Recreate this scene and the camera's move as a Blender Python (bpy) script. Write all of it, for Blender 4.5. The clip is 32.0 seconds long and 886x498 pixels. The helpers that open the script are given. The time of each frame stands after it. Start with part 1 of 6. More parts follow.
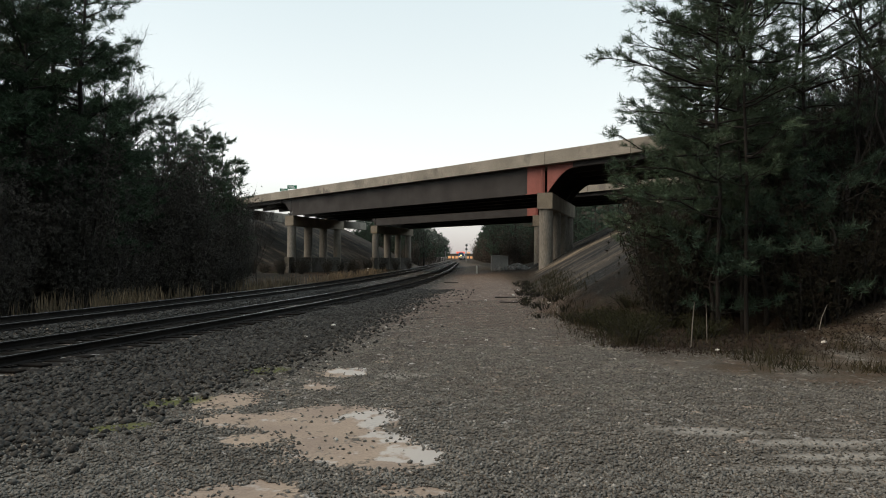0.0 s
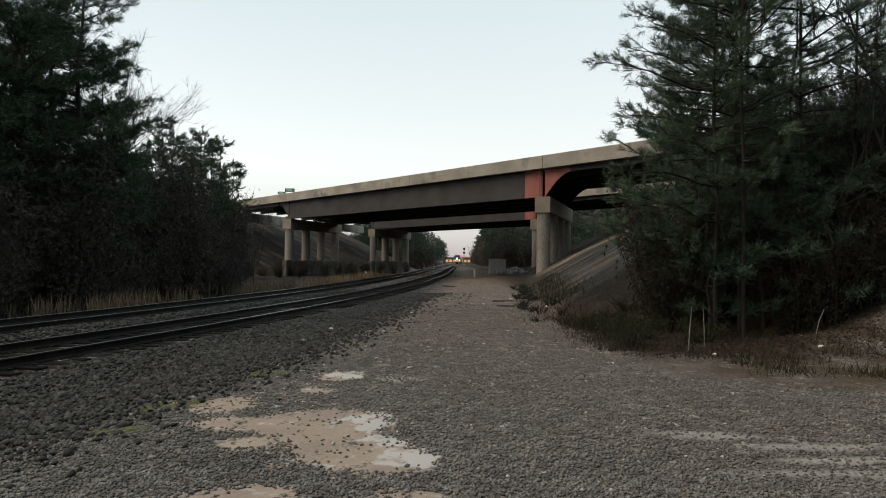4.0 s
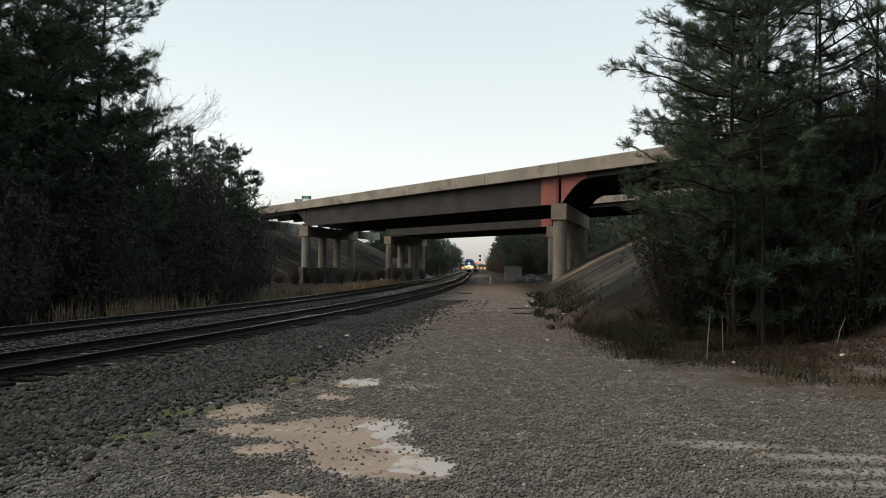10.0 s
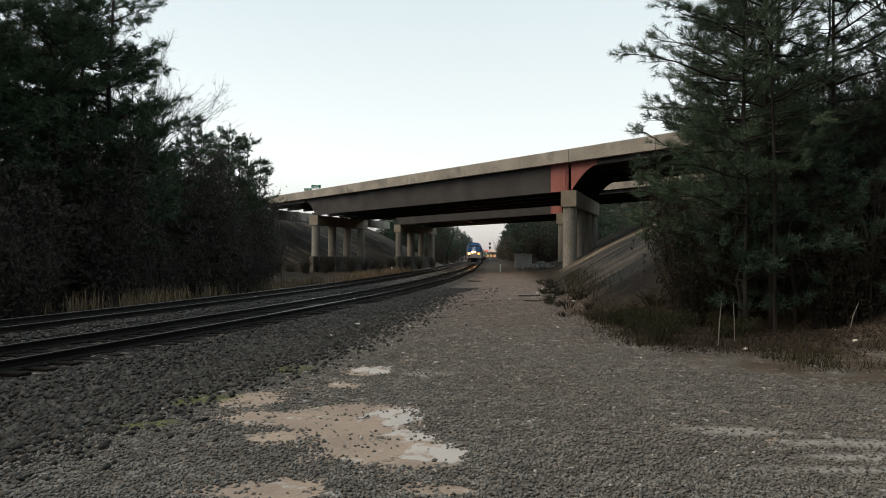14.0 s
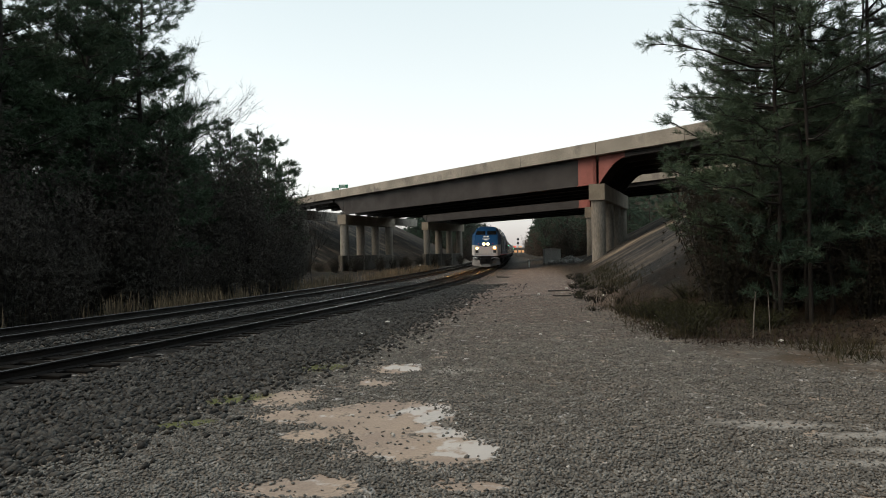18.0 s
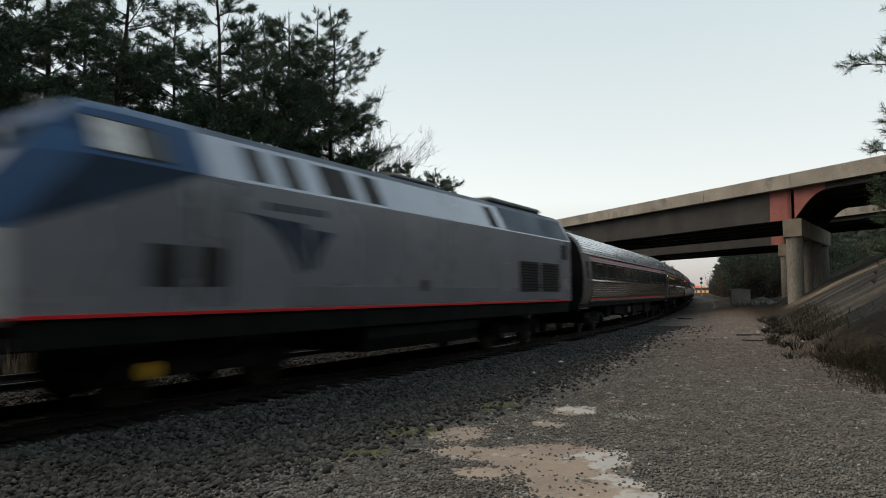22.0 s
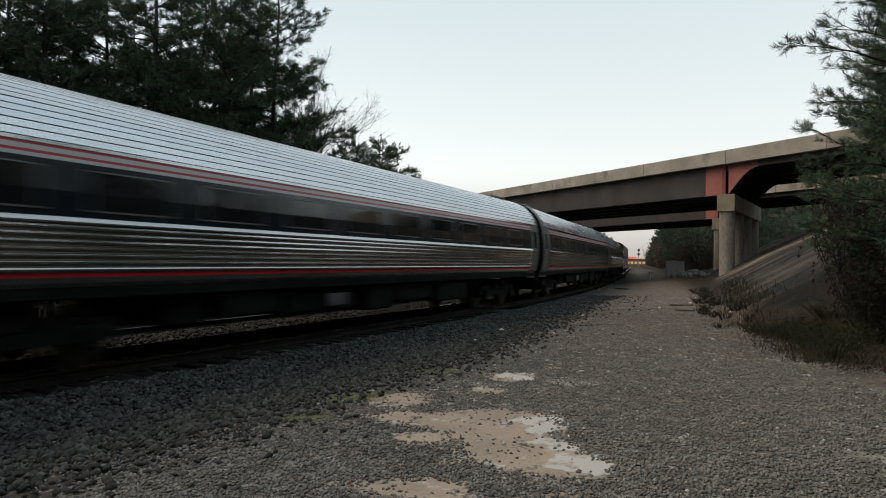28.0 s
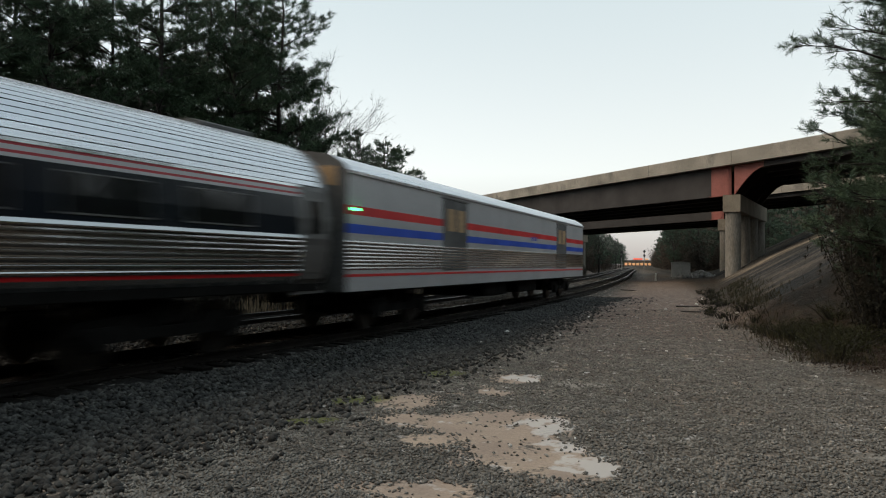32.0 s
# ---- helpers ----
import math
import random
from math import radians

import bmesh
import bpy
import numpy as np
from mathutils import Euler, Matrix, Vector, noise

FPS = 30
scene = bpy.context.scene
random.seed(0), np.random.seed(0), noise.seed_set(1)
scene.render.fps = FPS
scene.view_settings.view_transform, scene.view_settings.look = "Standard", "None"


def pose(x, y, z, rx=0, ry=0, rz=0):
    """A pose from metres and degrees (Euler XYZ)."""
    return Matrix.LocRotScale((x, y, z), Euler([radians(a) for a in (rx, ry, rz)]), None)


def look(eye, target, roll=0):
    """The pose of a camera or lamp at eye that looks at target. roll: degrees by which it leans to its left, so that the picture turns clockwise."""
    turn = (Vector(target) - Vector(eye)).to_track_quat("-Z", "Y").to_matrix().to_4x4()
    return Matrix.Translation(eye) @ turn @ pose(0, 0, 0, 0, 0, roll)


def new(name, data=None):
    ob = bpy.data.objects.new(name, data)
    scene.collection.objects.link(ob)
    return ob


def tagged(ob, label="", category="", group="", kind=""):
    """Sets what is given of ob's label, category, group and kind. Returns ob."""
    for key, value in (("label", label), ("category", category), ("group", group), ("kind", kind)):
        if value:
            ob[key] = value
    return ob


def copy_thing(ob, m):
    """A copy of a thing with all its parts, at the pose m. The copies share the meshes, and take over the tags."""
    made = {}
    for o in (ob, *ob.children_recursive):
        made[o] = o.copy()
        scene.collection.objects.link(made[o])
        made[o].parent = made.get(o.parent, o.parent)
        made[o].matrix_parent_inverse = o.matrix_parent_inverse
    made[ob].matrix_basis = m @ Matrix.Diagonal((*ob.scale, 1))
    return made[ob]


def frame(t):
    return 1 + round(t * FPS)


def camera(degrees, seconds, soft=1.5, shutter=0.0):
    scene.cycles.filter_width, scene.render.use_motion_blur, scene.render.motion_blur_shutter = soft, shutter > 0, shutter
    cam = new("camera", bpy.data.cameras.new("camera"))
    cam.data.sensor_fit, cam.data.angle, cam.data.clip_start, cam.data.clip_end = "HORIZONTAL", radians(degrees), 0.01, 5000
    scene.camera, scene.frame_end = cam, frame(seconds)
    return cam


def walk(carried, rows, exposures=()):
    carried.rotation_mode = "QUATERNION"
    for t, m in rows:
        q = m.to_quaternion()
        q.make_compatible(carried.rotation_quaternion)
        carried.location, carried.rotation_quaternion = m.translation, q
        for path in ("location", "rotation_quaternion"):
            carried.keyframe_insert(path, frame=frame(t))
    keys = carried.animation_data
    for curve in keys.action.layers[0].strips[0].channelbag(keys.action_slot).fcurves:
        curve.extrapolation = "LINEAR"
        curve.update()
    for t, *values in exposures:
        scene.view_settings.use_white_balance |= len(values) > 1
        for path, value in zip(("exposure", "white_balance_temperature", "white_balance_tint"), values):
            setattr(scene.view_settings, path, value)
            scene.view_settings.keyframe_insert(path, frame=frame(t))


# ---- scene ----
LENS = 65.84
TURNS = [  # seconds, tilt, lean, turn in degrees
    (0, 90.7, -0.5, -0.01), (0.5, 90.87, -0.38, -0.05), (1, 90.88, -0.6, 0.07), (1.5, 90.95, -0.59, 0.16),
    (2, 90.98, -0.65, -0.25), (2.5, 91.14, -0.5, -0.14), (4.5, 90.97, -0.69, -0.18), (5, 92.47, -0.09, 0.57),
    (5.5, 91.83, -0.01, 0.76), (6, 90.94, 0.54, 1.81), (6.5, 91.23, 0.06, 1.85), (7, 91.12, 0.3, 2.33),
    (7.5, 91.1, 0.12, 1.9), (8, 91.42, -0.13, 1.95), (8.5, 91.42, -0.24, 1.32), (9, 91.18, -0.8, 1.68),
    (9.5, 91.26, -1, 1.47), (10, 91.58, -0.66, 1.12), (10.5, 91.57, -0.53, 1.42), (11, 91.89, -0.28, 1.13),
    (11.5, 92.31, -0.41, 1.48), (12, 91.92, -0.12, 1.46), (12.5, 91.25, -0.2, 1.54), (13, 90.82, -0.29, 1.64),
    (13.5, 90.53, -0.24, 1.92), (14, 90.57, -0.25, 1.95), (14.5, 90.35, -0.25, 2.04), (16.5, 90.15, -0.24, 2.54),
    (17, 90.18, -0.2, 3.07), (17.5, 90.54, 0.04, 3.18), (18, 90.32, 0.94, 4.3), (18.5, 90.63, 0.38, 4.58),
    (19, 91.22, 0.41, 5.34), (19.5, 91.42, 0.48, 5.85), (20, 91.49, 0.43, 6.53), (20.5, 91.47, 0.42, 6.87),
    (21, 91.99, 0.81, 8.74), (21.5, 92.56, 0.69, 14.49), (22, 93.65, 0.18, 18.7), (22.5, 92.85, 0.05, 18.29),
    (23, 92.52, -0.06, 17.5), (23.5, 92.05, -0.33, 16.28), (24, 91.63, -0.43, 15.83), (24.5, 91.2, -0.6, 15.54),
    (25, 90.87, -0.95, 15.06), (25.5, 91, -0.81, 14.85), (27.5, 90.96, -0.77, 13.96), (28, 90.96, -0.75, 13.98),
    (28.5, 90.95, -0.8, 13.88), (29, 90.9, -1.01, 13.52), (29.5, 90.75, -0.83, 13.32), (30, 90.52, -0.81, 13.05),
    (30.5, 90.53, -0.86, 13.11), (31, 90.75, -0.58, 13.21), (31.5, 90.62, -0.69, 13.93), (32, 91.13, -0.51, 14.42),
]
EYE = (0.0, 0.0, 1.65)
cam = camera(LENS, 32.0, soft=1.0, shutter=0.85)
walk(cam, [(t, pose(*EYE, a, b, c)) for t, a, b, c in TURNS],
     exposures=[(0.0, 1.0), (2.5, 0.97), (4.5, 0.93), (12.0, 0.93), (17.0, 1.05), (18.5, 1.02), (20.0, 0.89), (21.0, 0.85), (22.0, 0.82), (23.5, 0.82), (25.0, 0.88), (32.0, 0.88)])

# ---- sky and light: clear dusk, the glow of the set sun to the left, over the wood ----
world = bpy.data.worlds.new("dusk_sky")
scene.world = world
world.use_nodes = True
wn, wl = world.node_tree.nodes, world.node_tree.links
sky = wn.new("ShaderNodeTexSky")
sky.sky_type = "NISHITA"
sky.sun_disc = False
sky.sun_elevation, sky.sun_rotation = radians(42.0), radians(108.0)
sky.air_density, sky.dust_density, sky.ozone_density = 1.0, 0.6, 1.5
tone = wn.new("ShaderNodeHueSaturation")
tone.inputs["Saturation"].default_value = 0.34
wl.new(sky.outputs["Color"], tone.inputs["Color"])
cast = wn.new("ShaderNodeMix")
cast.data_type, cast.blend_type = "RGBA", "MULTIPLY"
cast.inputs[0].default_value, cast.inputs[7].default_value = 1.0, (1.02, 1.03, 0.96, 1.0)
even = wn.new("ShaderNodeMix")
even.data_type = "RGBA"
even.inputs[0].default_value, even.inputs[7].default_value = 0.55, (3.75, 3.92, 4.15, 1.0)
wl.new(tone.outputs["Color"], even.inputs[6])
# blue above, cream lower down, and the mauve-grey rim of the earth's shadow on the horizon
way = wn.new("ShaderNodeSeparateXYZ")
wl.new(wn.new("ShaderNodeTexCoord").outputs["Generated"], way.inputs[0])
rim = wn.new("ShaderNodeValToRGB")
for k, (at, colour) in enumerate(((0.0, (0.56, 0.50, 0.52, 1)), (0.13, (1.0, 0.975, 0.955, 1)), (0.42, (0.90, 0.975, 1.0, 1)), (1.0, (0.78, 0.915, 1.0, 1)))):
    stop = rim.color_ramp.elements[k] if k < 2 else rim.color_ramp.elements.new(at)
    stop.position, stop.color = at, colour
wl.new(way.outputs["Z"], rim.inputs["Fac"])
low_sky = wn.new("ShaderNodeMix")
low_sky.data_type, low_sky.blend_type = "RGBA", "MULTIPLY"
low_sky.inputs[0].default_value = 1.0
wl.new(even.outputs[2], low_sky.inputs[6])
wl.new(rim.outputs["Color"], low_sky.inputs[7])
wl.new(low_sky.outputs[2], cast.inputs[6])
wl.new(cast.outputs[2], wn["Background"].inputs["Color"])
wn["Background"].inputs["Strength"].default_value = 0.119
sun = new("sun", bpy.data.lights.new("sun", "SUN"))
sun.data.energy, sun.data.angle, sun.data.color = 1.35, radians(45), (1.0, 0.80, 0.60)
sun.matrix_world = look((0, 0, 0), (0.706, 0.23, -0.669))


# ---- materials ----
def material(name, c1, c2=None, rough=0.85, metal=0.0, scale=1.5, fine=30.0, bump=0.3, depth=0.01, spread=0.35,
             island=0.0, spec=0.5, streak=None, tint=None, tint_scale=0.4, tint_at=0.6):
    """A procedural surface: two colours mixed by a broad noise, a fine grain over it, relief, and a third, stained colour."""
    c2 = c2 or tuple(v * 0.7 for v in c1)
    m = bpy.data.materials.new(name)
    m.use_nodes = True
    nodes, links = m.node_tree.nodes, m.node_tree.links
    bsdf = nodes["Principled BSDF"]
    co = nodes.new("ShaderNodeTexCoord")
    info = nodes.new("ShaderNodeObjectInfo")
    shift = nodes.new("ShaderNodeVectorMath")
    shift.operation = "MULTIPLY_ADD"
    links.new(info.outputs["Random"], shift.inputs[0])
    shift.inputs[1].default_value = (37.0, 53.0, 71.0)
    links.new(co.outputs["Object"], shift.inputs[2])
    place = shift.outputs[0]
    if streak:
        st = nodes.new("ShaderNodeVectorMath")
        st.operation = "MULTIPLY"
        links.new(place, st.inputs[0])
        st.inputs[1].default_value = streak
        place = st.outputs[0]

    def noise_at(s, detail=4.0):
        n = nodes.new("ShaderNodeTexNoise")
        n.inputs["Scale"].default_value, n.inputs["Detail"].default_value = s, detail
        links.new(place, n.inputs["Vector"])
        return n.outputs["Fac"]

    def ramp(f, a, b, lo=0.0, hi=1.0):
        r = nodes.new("ShaderNodeMapRange")
        r.inputs[1].default_value, r.inputs[2].default_value, r.inputs[3].default_value, r.inputs[4].default_value = a, b, lo, hi
        links.new(f, r.inputs[0])
        return r.outputs[0]

    def blend(f, a, b, kind="MIX"):
        x = nodes.new("ShaderNodeMix")
        x.data_type, x.blend_type = "RGBA", kind
        for v, s in ((f, 0), (a, 6), (b, 7)):
            if isinstance(v, (int, float)):
                x.inputs[s].default_value = v
            elif isinstance(v, tuple):
                x.inputs[s].default_value = (*v, 1.0)
            else:
                links.new(v, x.inputs[s])
        return x.outputs[2]

    broad, grain = noise_at(scale), noise_at(fine, 3.0)
    col = blend(ramp(broad, 0.5 - spread / 2, 0.5 + spread / 2), c1, c2)
    if tint:
        col = blend(ramp(noise_at(tint_scale, 6.0), tint_at, tint_at + 0.08), col, tint)
    g = ramp(grain, 0.3, 0.7, 0.72, 1.25) if not 0 < bump <= 0.05 else ramp(grain, 0.3, 0.7, 0.95, 1.05)
    col = blend(1.0, col, g, "MULTIPLY")
    if island:
        geo = nodes.new("ShaderNodeNewGeometry")
        col = blend(1.0, col, ramp(geo.outputs["Random Per Island"], 0.0, 1.0, 1 - island, 1 + island), "MULTIPLY")
    links.new(col, bsdf.inputs["Base Color"])
    rr = ramp(broad, 0.3, 0.7, max(rough - 0.1, 0.03), min(rough + 0.1, 1.0))
    links.new(rr, bsdf.inputs["Roughness"])
    bsdf.inputs["Metallic"].default_value = metal
    bsdf.inputs["Specular IOR Level"].default_value = spec
    if bump:
        b = nodes.new("ShaderNodeBump")
        b.inputs["Strength"].default_value, b.inputs["Distance"].default_value = bump, depth
        links.new(grain, b.inputs["Height"])
        links.new(b.outputs[0], bsdf.inputs["Normal"])
    return m


def glow(name, colour, strength):
    m = bpy.data.materials.new(name)
    m.use_nodes = True
    b = m.node_tree.nodes["Principled BSDF"]
    b.inputs["Base Color"].default_value = (*colour, 1)
    b.inputs["Emission Color"].default_value = (*colour, 1)
    b.inputs["Emission Strength"].default_value = strength
    return m


CONCRETE = material("weathered_concrete", (0.2592, 0.2376, 0.2016), (0.18, 0.1656, 0.1404), 0.9, scale=0.5, fine=14, bump=0.3, depth=0.02,
                    tint=(0.13, 0.12, 0.105), tint_scale=0.35, tint_at=0.58)
CONCRETE_CAP = material("cap_concrete", (0.217, 0.1829, 0.1395), (0.155, 0.1333, 0.1023), 0.9, scale=0.8, fine=16, tint=(0.2, 0.16, 0.11), tint_at=0.6)
CONCRETE_COL = material("column_concrete", (0.198, 0.1815, 0.1551), (0.1254, 0.1135, 0.09702), 0.9, scale=0.6, fine=12, streak=(1, 1, 0.25),
                        tint=(0.14, 0.12, 0.09), tint_scale=0.5, tint_at=0.6)
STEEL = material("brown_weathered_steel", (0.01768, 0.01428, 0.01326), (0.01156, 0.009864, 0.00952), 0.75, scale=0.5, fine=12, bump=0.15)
CRASH = material("stained_wall_concrete", (0.11, 0.10, 0.088), (0.065, 0.06, 0.052), 0.95, scale=0.5, fine=10, tint=(0.05, 0.045, 0.035), tint_scale=0.6, tint_at=0.52)
PRIMER = material("red_primer_paint", (0.216, 0.0612, 0.0468), (0.1728, 0.0504, 0.0396), 0.7, scale=0.8, fine=12, bump=0.1)
RAIL_SIDE = material("rusty_rail_steel", (0.014, 0.0105, 0.0084), (0.0084, 0.007, 0.0063), 0.8, metal=0.1, scale=1.5, fine=20, spec=0.2)
RAIL_TOP = material("worn_rail_head", (0.15, 0.14, 0.13), (0.10, 0.093, 0.088), 0.2, metal=0.9, scale=1.0, fine=25, bump=0.05)
TIE = material("creosoted_wood", (0.009, 0.007425, 0.006075), (0.0054, 0.004725, 0.00405), 0.9, spec=0.1, scale=2.5, fine=22, streak=(0.3, 3, 3))
STONE = material("ballast_granite", (0.04643, 0.04456, 0.04048), (0.01336, 0.013, 0.01188), 0.9, scale=6, fine=50, bump=0.2, island=0.85)
PEBBLE = material("lot_gravel", (0.1777, 0.1697, 0.1538), (0.08342, 0.07979, 0.07327), 0.9, scale=7, fine=50, bump=0.2, island=0.36)
BARK = material("pine_bark", (0.01912, 0.0153, 0.01233), (0.00935, 0.00765, 0.006375), 0.95, scale=3, fine=18, streak=(1, 1, 0.25), bump=0.7, depth=0.02)
BARK_PALE = material("grey_bark", (0.026, 0.022, 0.019), (0.015, 0.013, 0.012), 0.95, scale=3, fine=20, bump=0.5)
DEADWOOD = material("bleached_dead_wood", (0.18, 0.165, 0.145), (0.11, 0.1, 0.085), 0.9, scale=3, fine=25)
NEEDLES = material("pine_needles", (0.0364, 0.0644, 0.0308), (0.0224, 0.042, 0.0224), 0.65, scale=0.8, fine=6, bump=0, island=0.35, spec=0.3)
NEEDLES_NEAR = material("pine_needles_fresh", (0.066, 0.102, 0.058), (0.039, 0.064, 0.037), 0.6, scale=0.8, fine=6, bump=0, island=0.4, spec=0.3)
BRUSH = material("winter_brush", (0.06877, 0.0598, 0.05083), (0.04186, 0.04037, 0.03439), 0.9, scale=0.4, fine=3, bump=0, island=0.4, spec=0.2)
NEEDLES_BACK = material("pine_needles_shade", (0.046, 0.0782, 0.0506), (0.0276, 0.0506, 0.03312), 0.65, scale=0.8, fine=6, bump=0, island=0.35, spec=0.3)
DRYGRASS = material("dry_broomsedge", (0.182, 0.13, 0.078), (0.0975, 0.078, 0.0546), 0.9, scale=0.6, fine=5, bump=0, island=0.4, spec=0.2)
GREENWEED = material("green_weeds", (0.03438, 0.03875, 0.01625), (0.025, 0.0225, 0.0125), 0.9, scale=0.6, fine=5, bump=0, island=0.4, spec=0.2)


# ---- mesh helpers ----
class Build:
    """Collects vertices and faces, with a material slot a face."""

    def __init__(self):
        self.v, self.f, self.m = [], [], []

    def add(self, verts, faces, slot=0):
        k = len(self.v)
        self.v.extend([tuple(p) for p in verts])
        self.f.extend([tuple(i + k for i in q) for q in faces])
        self.m.extend([slot] * len(faces))
        return self

    def box(self, a, b, bevel=0.02, slot=0, turn=None):
        """A box from corner a to corner b with chamfered edges."""
        lo, hi = [min(p, q) for p, q in zip(a, b)], [max(p, q) for p, q in zip(a, b)]
        e = min(bevel, min(h - l for l, h in zip(lo, hi)) * 0.45)
        vs, idx = [], {}
        for sx in (0, 1):
            for sy in (0, 1):
                for sz in (0, 1):
                    s = (sx, sy, sz)
                    for ax in range(3):
                        p = [(hi[i] if s[i] else lo[i]) if i == ax else ((hi[i] - e) if s[i] else (lo[i] + e)) for i in range(3)]
                        idx[s, ax] = len(vs)
                        vs.append(p)
        fs = []
        for ax in range(3):
            o = [i for i in range(3) if i != ax]
            for s in (0, 1):
                ring = []
                for p, q in ((0, 0), (1, 0), (1, 1), (0, 1)):
                    c = [0, 0, 0]
                    c[ax], c[o[0]], c[o[1]] = s, p, q
                    ring.append(idx[tuple(c), ax])
                fs.append(ring)
            for p in (0, 1):
                for q in (0, 1):
                    c0, c1 = [0, 0, 0], [0, 0, 0]
                    c0[ax], c1[ax] = 0, 1
                    c0[o[0]] = c1[o[0]] = p
                    c0[o[1]] = c1[o[1]] = q
                    fs.append([idx[tuple(c0), o[0]], idx[tuple(c1), o[0]], idx[tuple(c1), o[1]], idx[tuple(c0), o[1]]])
        for s in ((x, y, z) for x in (0, 1) for y in (0, 1) for z in (0, 1)):
            fs.append([idx[s, 0], idx[s, 1], idx[s, 2]])
        if turn:
            vs = [turn @ Vector(p) for p in vs]
        return self.add(vs, fs, slot)

    def tube(self, path, radii, sides=8, slot=0, cap=True):
        """A round tube along a path."""
        path = [Vector(p) for p in path]
        if not hasattr(radii, "__len__"):
            radii = [radii] * len(path)
        vs, fs = [], []
        for i, p in enumerate(path):
            d = (path[min(i + 1, len(path) - 1)] - path[max(i - 1, 0)]).normalized()
            x = d.cross(Vector((0, 0, 1)) if abs(d.z) < 0.9 else Vector((1, 0, 0))).normalized()
            y = d.cross(x)
            for k in range(sides):
                a = 2 * math.pi * k / sides
                vs.append(p + (x * math.cos(a) + y * math.sin(a)) * radii[i])
        for i in range(len(path) - 1):
            for k in range(sides):
                j = (k + 1) % sides
                fs.append((i * sides + k, i * sides + j, (i + 1) * sides + j, (i + 1) * sides + k))
        if cap:
            fs.append(tuple(range(sides))[::-1])
            fs.append(tuple((len(path) - 1) * sides + k for k in range(sides)))
        return self.add(vs, fs, slot)

    def prism(self, ring, axis, lo, hi, slot=0):
        """A flat outline drawn out along one axis (0 x, 1 y, 2 z); ring holds the two other coordinates."""
        def at(p, h):
            q = list(p)
            q.insert(axis, h)
            return q
        n = len(ring)
        vs = [at(p, lo) for p in ring] + [at(p, hi) for p in ring]
        fs = [(i, (i + 1) % n, (i + 1) % n + n, i + n) for i in range(n)] + [tuple(range(n))[::-1], tuple(range(n, 2 * n))]
        return self.add(vs, fs, slot)

    def sweep(self, rings, slot=0, closed=True, ends=True):
        """Skin over a row of rings of equal length."""
        n, vs, fs = len(rings[0]), [p for r in rings for p in r], []
        for i in range(len(rings) - 1):
            for k in range(n if closed else n - 1):
                j = (k + 1) % n
                fs.append((i * n + k, i * n + j, (i + 1) * n + j, (i + 1) * n + k))
        if ends and closed:
            fs += [tuple(range(n))[::-1], tuple((len(rings) - 1) * n + k for k in range(n))]
        return self.add(vs, fs, slot)

    def mesh(self, name, mats, smooth=False):
        me = bpy.data.meshes.new(name)
        me.from_pydata(self.v, [], self.f)
        for m in (mats if isinstance(mats, (list, tuple)) else [mats]):
            me.materials.append(m)
        me.polygons.foreach_set("material_index", self.m)
        if smooth:
            me.shade_smooth()
        me.update()
        return me


def fix_normals(me):
    bm = bmesh.new()
    bm.from_mesh(me)
    bmesh.ops.recalc_face_normals(bm, faces=bm.faces)
    bm.to_mesh(me)
    bm.free()
    return me


def part(name, b, mats, parent=None, label="", smooth=False, recalc=True, **tags):
    """Links a Build as one mesh object, under a thing or a part if one is given."""
    me = b.mesh(name, mats, smooth) if isinstance(b, Build) else b
    if recalc and len(me.vertices) < 20000:
        fix_normals(me)
    ob = new(name, me)
    if parent:
        ob.parent = parent
    if label:
        ob["label"] = label
    return tagged(ob, **tags) if tags else ob


def thing(name, label, category, group="", at=(0, 0, 0)):
    ob = new(name)
    ob.location = at
    ob.empty_display_size = 0.2
    return tagged(ob, label, category, group)


def quick(name, verts, faces, mat, **tags):
    """One mesh from numpy arrays."""
    me = bpy.data.meshes.new(name)
    verts, faces = np.asarray(verts, dtype=np.float32), np.asarray(faces, dtype=np.int32)
    n, k = len(faces), faces.shape[1]
    me.vertices.add(len(verts))
    me.vertices.foreach_set("co", verts.ravel())
    me.loops.add(n * k)
    me.loops.foreach_set("vertex_index", faces.ravel())
    me.polygons.add(n)
    me.polygons.foreach_set("loop_start", np.arange(n, dtype=np.int32) * k)
    me.materials.append(mat)
    me.update(calc_edges=True)
    me.validate()
    return me


# ---- the line of the railway: headings along it, degrees to the right of straight ahead ----
KNOTS = [-20, 0, 15, 30, 45, 65, 100, 160, 420]
HEADS = [12.57, 12.13, 9.02, 6.16, 3.41, 3.17, 1.54, 1.98, 2.18]
S = np.arange(-230, 640, 0.5)
_h = np.radians(np.interp(S, KNOTS, HEADS))
_k = np.hanning(21)
_h = np.convolve(np.pad(_h, 10, mode="edge"), _k / _k.sum(), "valid")
_c = np.cumsum(0.5 * np.stack([np.sin(_h), np.cos(_h)], 1), 0)
LINE = _c - _c[460] + np.array([-7.81, 11.19])
LEFT = np.stack([-np.cos(_h), np.sin(_h)], 1)
GAP = 4.2   # from track centre to track centre


def on_line(s, off=0.0):
    return np.array([np.interp(s, S, LINE[:, 0] + LEFT[:, 0] * off), np.interp(s, S, LINE[:, 1] + LEFT[:, 1] * off)])


def lateral(x, y):
    """Distance to the left of the near track's centre."""
    return -(x - np.interp(y, LINE[:, 1], LINE[:, 0])) * np.cos(np.interp(y, LINE[:, 1], _h))


